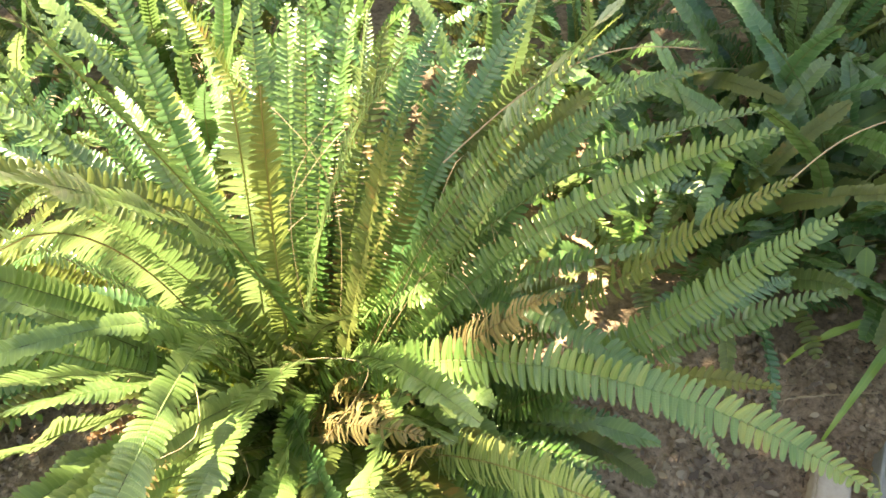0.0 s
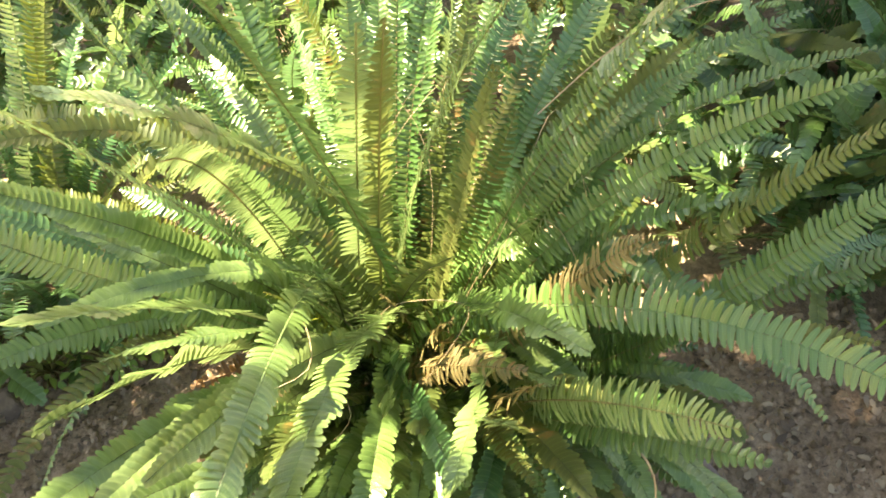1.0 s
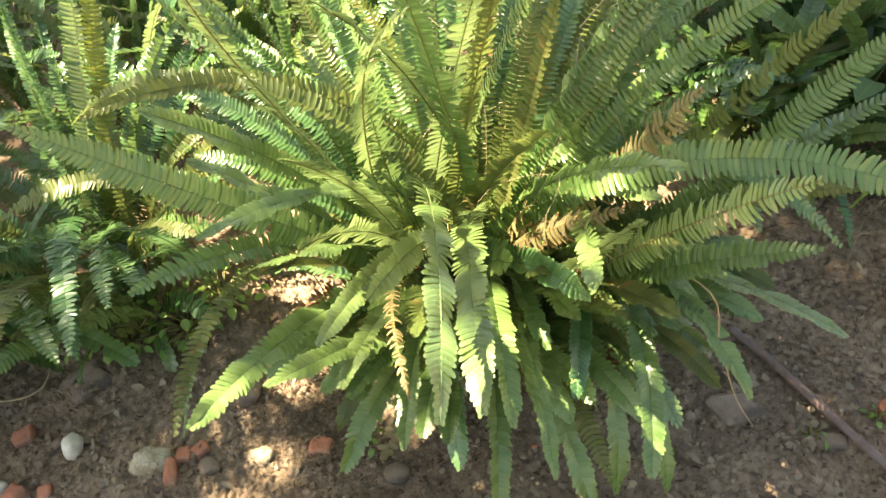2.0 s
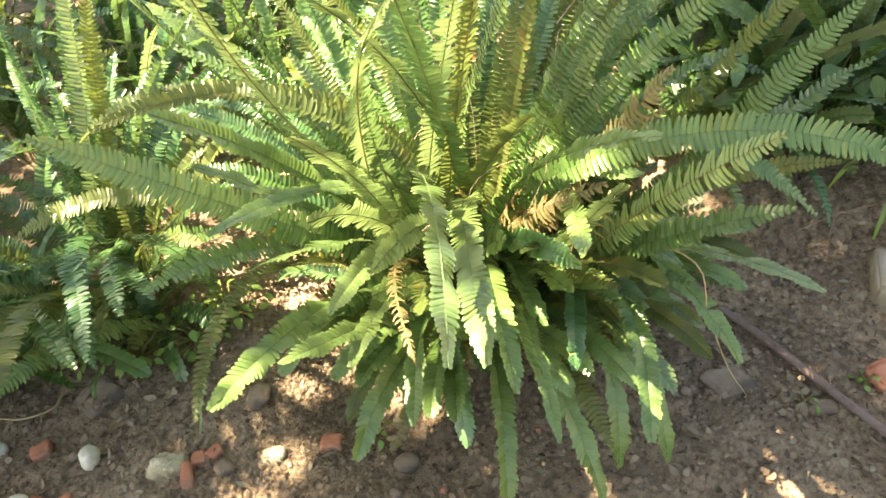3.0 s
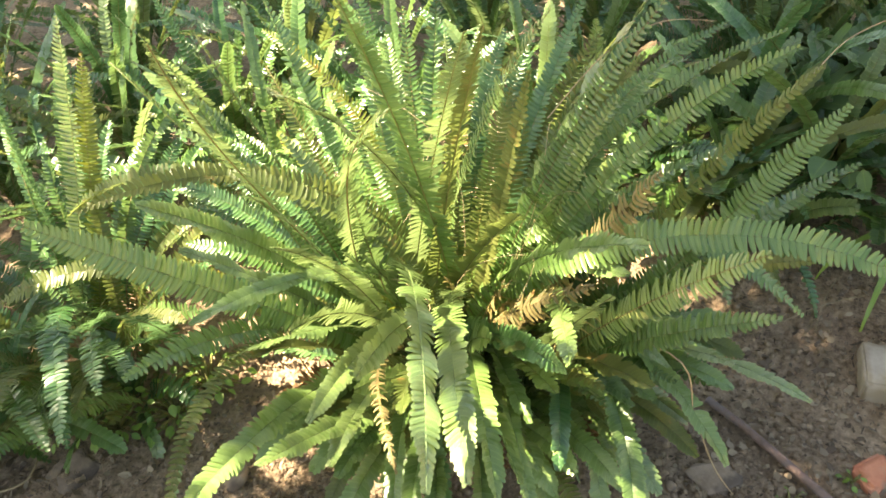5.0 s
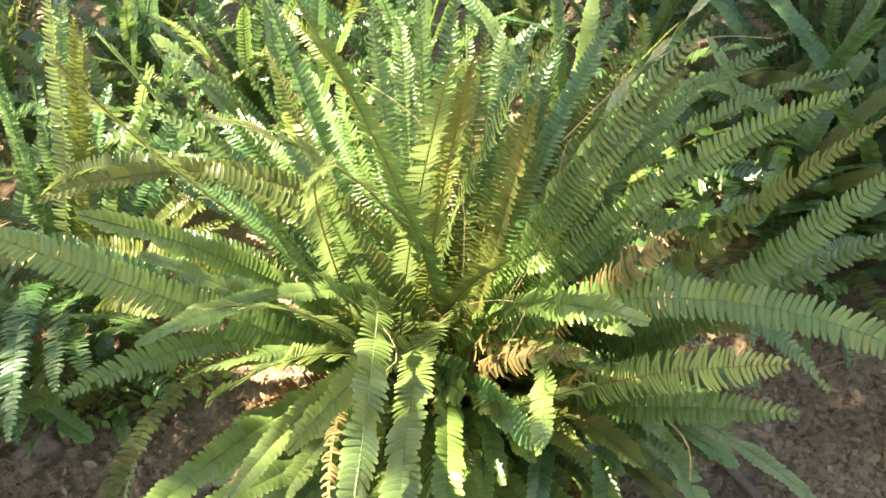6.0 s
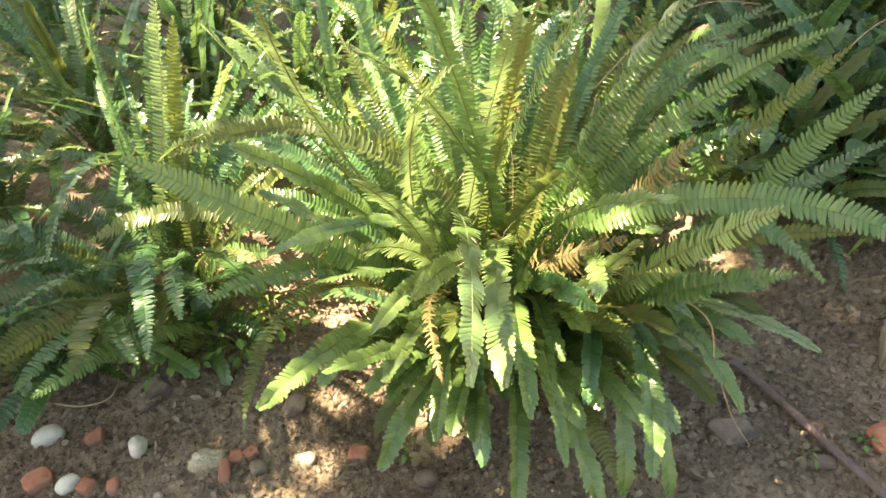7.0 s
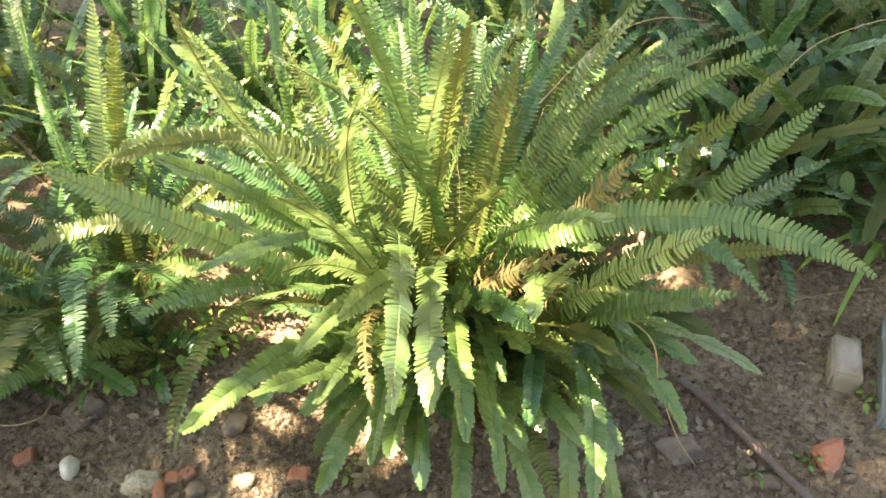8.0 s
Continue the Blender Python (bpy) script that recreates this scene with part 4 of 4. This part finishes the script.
def block(name, label, category, x, y, sx, sy, sz, mat, seed, turn, top):
    """A cast block with chipped, uneven faces, sunk until its top stands at the given height."""
    own = random.Random(seed)
    bm = bmesh.new()
    bmesh.ops.create_cube(bm, size=1.0)
    bmesh.ops.scale(bm, vec=(sx, sy, sz), verts=bm.verts)
    bmesh.ops.bevel(bm, geom=bm.edges[:], offset=0.005, segments=2, affect="EDGES")
    bmesh.ops.subdivide_edges(bm, edges=bm.edges[:], cuts=3, use_grid_fill=True)
    shift = Vector((own.uniform(-50, 50), own.uniform(-50, 50), 0))
    for q in bm.verts:
        lump = noise.noise(q.co * 28 + shift) + 0.5 * noise.noise(q.co * 90 + shift)
        q.co += q.co.normalized() * 0.0055 * lump
        if q.co.z > 0:
            q.co.x *= 0.94
        q.co.z -= 0.010 * max(0, -q.co.y / sy + 0.1) if q.co.z > 0 else 0
    me = bpy.data.meshes.new(name)
    bm.to_mesh(me)
    bm.free()
    me.polygons.foreach_set("use_smooth", np.ones(len(me.polygons), dtype=bool))
    ob = place(name, me, mat)
    ob.matrix_world = pose(x, y, top - sz / 2, own.uniform(-4, 2), own.uniform(-3, 3), turn)
    return tagged(ob, label, category, "blocks")


def broken_brick(x, y):
    """A corner broken off a brick: a worn wedge, flat on top."""
    plan = ((-0.036, 0.020), (0.034, 0.036), (0.040, 0.018), (0.022, -0.008), (-0.006, -0.036), (-0.024, -0.038), (-0.034, -0.010))
    bm = bmesh.new()
    low = [bm.verts.new((px * 1.06, py * 1.06, -0.02)) for px, py in plan]
    high = [bm.verts.new((px, py, 0.030 + 0.10 * py)) for px, py in plan]
    bm.faces.new(high[::-1])
    bm.faces.new(low)
    for i in range(len(plan)):
        j = (i + 1) % len(plan)
        bm.faces.new((low[j], low[i], high[i], high[j]))
    bmesh.ops.recalc_face_normals(bm, faces=bm.faces[:])
    bmesh.ops.bevel(bm, geom=bm.edges[:], offset=0.007, segments=3, affect="EDGES")
    bmesh.ops.triangulate(bm, faces=bm.faces[:])
    bmesh.ops.subdivide_edges(bm, edges=bm.edges[:], cuts=2, use_grid_fill=True)
    for q in bm.verts:
        q.co += q.co.normalized() * 0.0025 * (noise.noise(q.co * 60) + 0.5 * noise.noise(q.co * 170))
    me = bpy.data.meshes.new("brick_piece")
    bm.to_mesh(me)
    bm.free()
    me.polygons.foreach_set("use_smooth", np.ones(len(me.polygons), dtype=bool))
    ob = place("brick_piece", me, RED_BRICK)
    ob.matrix_world = pose(x, y, ground_z(x, y), 3, -2, 4)
    return tagged(ob, "orange-red broken brick corner on soil", "brick", "brick pieces")


stone("pebble", "smooth white oval pebble on brown soil", "stone", -1.265, 0.635, 0.078, 0.062, 0.045, WHITE_STONE, 1, 0.05, turn=10)
stone("pebble", "small white pointed pebble on brown soil", "stone", -1.034, 0.570, 0.036, 0.070, 0.035, WHITE_STONE, 2, 0.3, turn=15)
stone("rubble_stone", "rough pale grey lump of mortar rubble", "stone", -0.869, 0.514, 0.080, 0.062, 0.042, GREY_STONE, 3, 0.75, turn=-15)
stone("brick_chip", "small red brick chip on soil", "brick", -1.145, 0.614, 0.040, 0.042, 0.03, RED_BRICK, 4, 0.2, 0.15, 20, "brick pieces")
stone("brick_chip", "narrow red brick sliver beside a grey stone", "brick", -0.824, 0.482, 0.024, 0.058, 0.03, RED_BRICK, 5, 0.2, 0.15, 8, "brick pieces")
stone("brick_chip", "red brick piece partly sunk in soil", "brick", -1.235, 0.506, 0.060, 0.045, 0.035, RED_BRICK, 6, 0.2, 0.2, 30, "brick pieces")
stone("pebble", "pale grey rounded pebble among brick chips", "stone", -1.165, 0.490, 0.055, 0.045, 0.035, WHITE_STONE, 7, 0.1, turn=40)
stone("brick_chip", "small red brick chip on soil", "brick", -1.118, 0.478, 0.036, 0.035, 0.03, RED_BRICK, 8, 0.2, 0.2, 60, "brick pieces")
stone("brick_chip", "small red brick chip on soil", "brick", -1.065, 0.478, 0.028, 0.035, 0.025, RED_BRICK, 18, 0.2, 0.2, 10, "brick pieces")
stone("brick_chip", "small dull red brick chip on soil", "brick", -0.806, 0.522, 0.032, 0.030, 0.022, RED_BRICK, 9, 0.2, 0.2, 0, "brick pieces")
stone("pebble", "brown rounded pebble on littered soil", "stone", -0.757, 0.492, 0.046, 0.044, 0.03, BROWN_STONE, 10, 0.15)
stone("pebble", "brown rounded pebble on littered soil", "stone", -0.688, 0.64, 0.050, 0.065, 0.035, BROWN_STONE, 12, 0.18, turn=-20)
stone("pebble", "pinkish brown flat pebble on soil", "stone", -0.395, 0.432, 0.050, 0.048, 0.028, BROWN_STONE, 13, 0.12)
stone("brick_chip", "sunlit red brick chip in dry litter", "brick", -0.540, 0.505, 0.045, 0.035, 0.028, RED_BRICK, 14, 0.2, 0.2, -12, "brick pieces")
stone("rubble_stone", "pale lump of earth in sunlit litter", "stone", -0.66, 0.505, 0.060, 0.045, 0.03, GREY_STONE, 15, 0.3)
stone("flat_stone", "flat brown stone half sunk in soil", "stone", 0.253, 0.474, 0.085, 0.075, 0.025, BROWN_STONE, 16, 0.3, 0.25, 20, sink=0.62)
stone("flat_stone", "flat dark brown stone lying on soil", "stone", -1.05, 0.735, 0.09, 0.08, 0.025, BROWN_STONE, 17, 0.3, 0.2, 40, sink=0.72)
stone("flat_stone", "small flat brown stone near rusty rod", "stone", 0.395, 0.385, 0.06, 0.035, 0.02, BROWN_STONE, 19, 0.2, 0.2, -10)
stone("brick_chip", "small reddish brick chip beside other chips", "brick", -0.775, 0.531, 0.030, 0.024, 0.022, RED_BRICK, 29, 0.2, 0.2, 35, "brick pieces")
broken_brick(0.545, 0.426)
block("concrete_block", "pale weathered concrete block set in soil", "concrete block", 0.678, 0.655, 0.066, 0.128, 0.075, CONCRETE, 22, -25, 0.046)
block("edging_stone", "pale grey concrete edging stone lying on soil", "edging stone", 0.782, 0.604, 0.090, 0.300, 0.080, POST, 23, -27, 0.055)
for k in range(60):
    x, y = rng.uniform(-1.3, 0.8), rng.uniform(0.0, 0.62)
    s = rng.uniform(0.010, 0.024)
    stone("pebble", "small brown pebble on bare soil", "stone", x, y, s, s * rng.uniform(0.7, 1.3), s * 0.7, rng.choice((BROWN_STONE, BROWN_STONE, GREY_STONE, RED_BRICK)), 600 + k, 0.2, group="small pebbles")

rod_points = [Vector((0.308, 0.652, 0.018)), Vector((0.345, 0.582, 0.020)), Vector((0.389, 0.482, 0.020)), Vector((0.437, 0.372, 0.019)), Vector((0.486, 0.262, 0.020)), Vector((0.57, 0.07, 0.020)), Vector((0.66, -0.12, 0.020))]
line = []
for i in range(len(rod_points) - 1):
    line += [rod_points[i].lerp(rod_points[i + 1], j / 4) for j in range(4)]
line.append(rod_points[-1])
v, f = tube(line, 0.0078, 0.0090, 12)
rod = place("iron_rod", mesh_of("iron_rod", v, f), RUST)
tagged(rod, "rusty brown iron rod lying on soil", "rod")


# ---------- litter, twigs and dry runners ----------
own = random.Random(21)


def chip(length, width):
    v = [(-width / 2, 0, 0), (0, -length * 0.5, 0.1 * width), (width / 2, 0.1 * length, 0), (width * 0.2, length * 0.5, 0.25 * width), (-width * 0.4, length * 0.4, 0)]
    return v, [(0, 1, 2, 3, 4)], None


chips = [chip(0.012, 0.006), chip(0.02, 0.004), chip(0.009, 0.008), leaf_shape(0.03, 0.014, 4, 0.4, 0.3), leaf_shape(0.02, 0.012, 4, -0.3, -0.2), chip(0.035, 0.0016), chip(0.05, 0.0018), chip(0.022, 0.016), chip(0.028, 0.013)]
poses = []
for k in range(15000):
    x, y = own.uniform(-1.45, 0.95), own.uniform(-0.1, 1.0)
    poses.append((own.choices((0, 1, 2, 3, 4, 7, 8), (6, 4, 6, 0.7, 0.8, 2.2, 1.8))[0], turned(own, x, y, ground_z(x, y) + 0.004, 38, own.uniform(0.35, 1.15))))
for k in range(3200):
    x, y = own.gauss(-0.56, 0.10), own.gauss(0.60, 0.10)
    poses.append((own.choices((0, 1, 2, 4, 5, 6), (5, 6, 5, 0.6, 7, 4))[0], turned(own, x, y, ground_z(x, y) + 0.004 + 0.012 * own.random(), 30, own.uniform(0.35, 0.85))))
litter = place("leaf_litter", scatter_mesh("leaf_litter", chips, poses), LITTER_LEAF)
tagged(litter, "dry brown and straw-coloured leaf crumbs on soil", "litter", kind="stuff")

crumbs = []
for k in range(6):
    bm = bmesh.new()
    bmesh.ops.create_icosphere(bm, subdivisions=1, radius=0.5)
    for q in bm.verts:
        q.co *= own.uniform(0.7, 1.25)
    crumbs.append(([tuple(q.co) for q in bm.verts], [tuple(w3.index for w3 in q.verts) for q in bm.faces], None))
    bm.free()
poses = []
for k in range(20000):
    x, y = own.uniform(-1.5, 1.0), own.uniform(-0.15, 1.1)
    poses.append((k % 6, turned(own, x, y, ground_z(x, y), 90, 0.004 + 0.018 * own.random() ** 3)))
soil_crumbs = place("soil_crumbs", scatter_mesh("soil_crumbs", crumbs, poses), SOIL)
tagged(soil_crumbs, "loose brown crumbs of dry garden soil", "soil", kind="stuff")


def runner(name, label, points, r, mat):
    pts = [Vector(q) for q in points]
    out = []
    n = len(pts)
    for i in range(n - 1):
        p0, p1, p2, p3 = pts[max(i - 1, 0)], pts[i], pts[i + 1], pts[min(i + 2, n - 1)]
        for j in range(6):
            t = j / 6
            out.append(0.5 * ((2 * p1) + (p2 - p0) * t + (2 * p0 - 5 * p1 + 4 * p2 - p3) * t * t + (3 * p1 - p0 - 3 * p2 + p3) * t ** 3))
    out.append(pts[-1])
    v, f = tube(out, r, r * 0.6, 5)
    ob = place(name, mesh_of(name, v, f), mat)
    return tagged(ob, label, "stem", "dry runners")


DRY_RUNNER = "thin dry straw-coloured fern runner"
runner("runner", DRY_RUNNER, ((-1.27, 0.72, 0.012), (-1.20, 0.70, 0.016), (-1.14, 0.72, 0.014), (-1.13, 0.78, 0.02), (-1.17, 0.82, 0.015)), 0.003, STRAW)
runner("runner", DRY_RUNNER, ((0.62, 0.80, 0.012), (0.70, 0.90, 0.03), (0.80, 0.98, 0.02)), 0.0015, STRAW)
runner("runner", DRY_RUNNER, ((0.55, 0.84, 0.01), (0.68, 0.86, 0.03), (0.86, 0.88, 0.02)), 0.0015, STRAW)
own = random.Random(5)
for k in range(11):
    a = own.uniform(0, 2 * math.pi)
    p0 = Vector((-0.2 + 0.15 * math.cos(a), 0.72 + 0.15 * math.sin(a), own.uniform(0.35, 0.55)))
    d = Vector((math.cos(a), math.sin(a), 0))
    reach = own.uniform(0.08, 0.22)
    side = Vector((-d.y, d.x, 0)) * own.uniform(-0.2, 0.2)
    runner("runner", DRY_RUNNER, (Vector((-0.2, 0.76, 0.1)), p0, p0 + d * reach * 0.5 + side + Vector((0, 0, own.uniform(0.02, 0.14))), p0 + d * reach + side * 0.5 + Vector((0, 0, own.uniform(-0.15, 0.05)))), 0.0006, STRAW)
runner("runner", DRY_RUNNER, ((-0.05, 0.70, 0.3), (0.12, 0.46, 0.40), (0.16, 0.42, 0.28), (0.20, 0.40, 0.16), (0.25, 0.40, 0.06)), 0.0016, STRAW)
runner("runner", DRY_RUNNER, ((0.35, 0.61, 0.78), (0.45, 0.68, 0.80), (0.62, 0.74, 0.80), (0.82, 0.78, 0.76)), 0.0009, STRAW)
runner("runner", DRY_RUNNER, ((0.0, 0.8, 0.66), (0.12, 0.86, 0.74), (0.25, 0.95, 0.74), (0.4, 1.05, 0.68)), 0.0012, STRAW)
runner("runner", DRY_RUNNER, ((0.74, 0.70, 0.05), (0.745, 0.66, 0.085), (0.725, 0.60, 0.06), (0.68, 0.555, 0.012)), 0.0014, STEM)
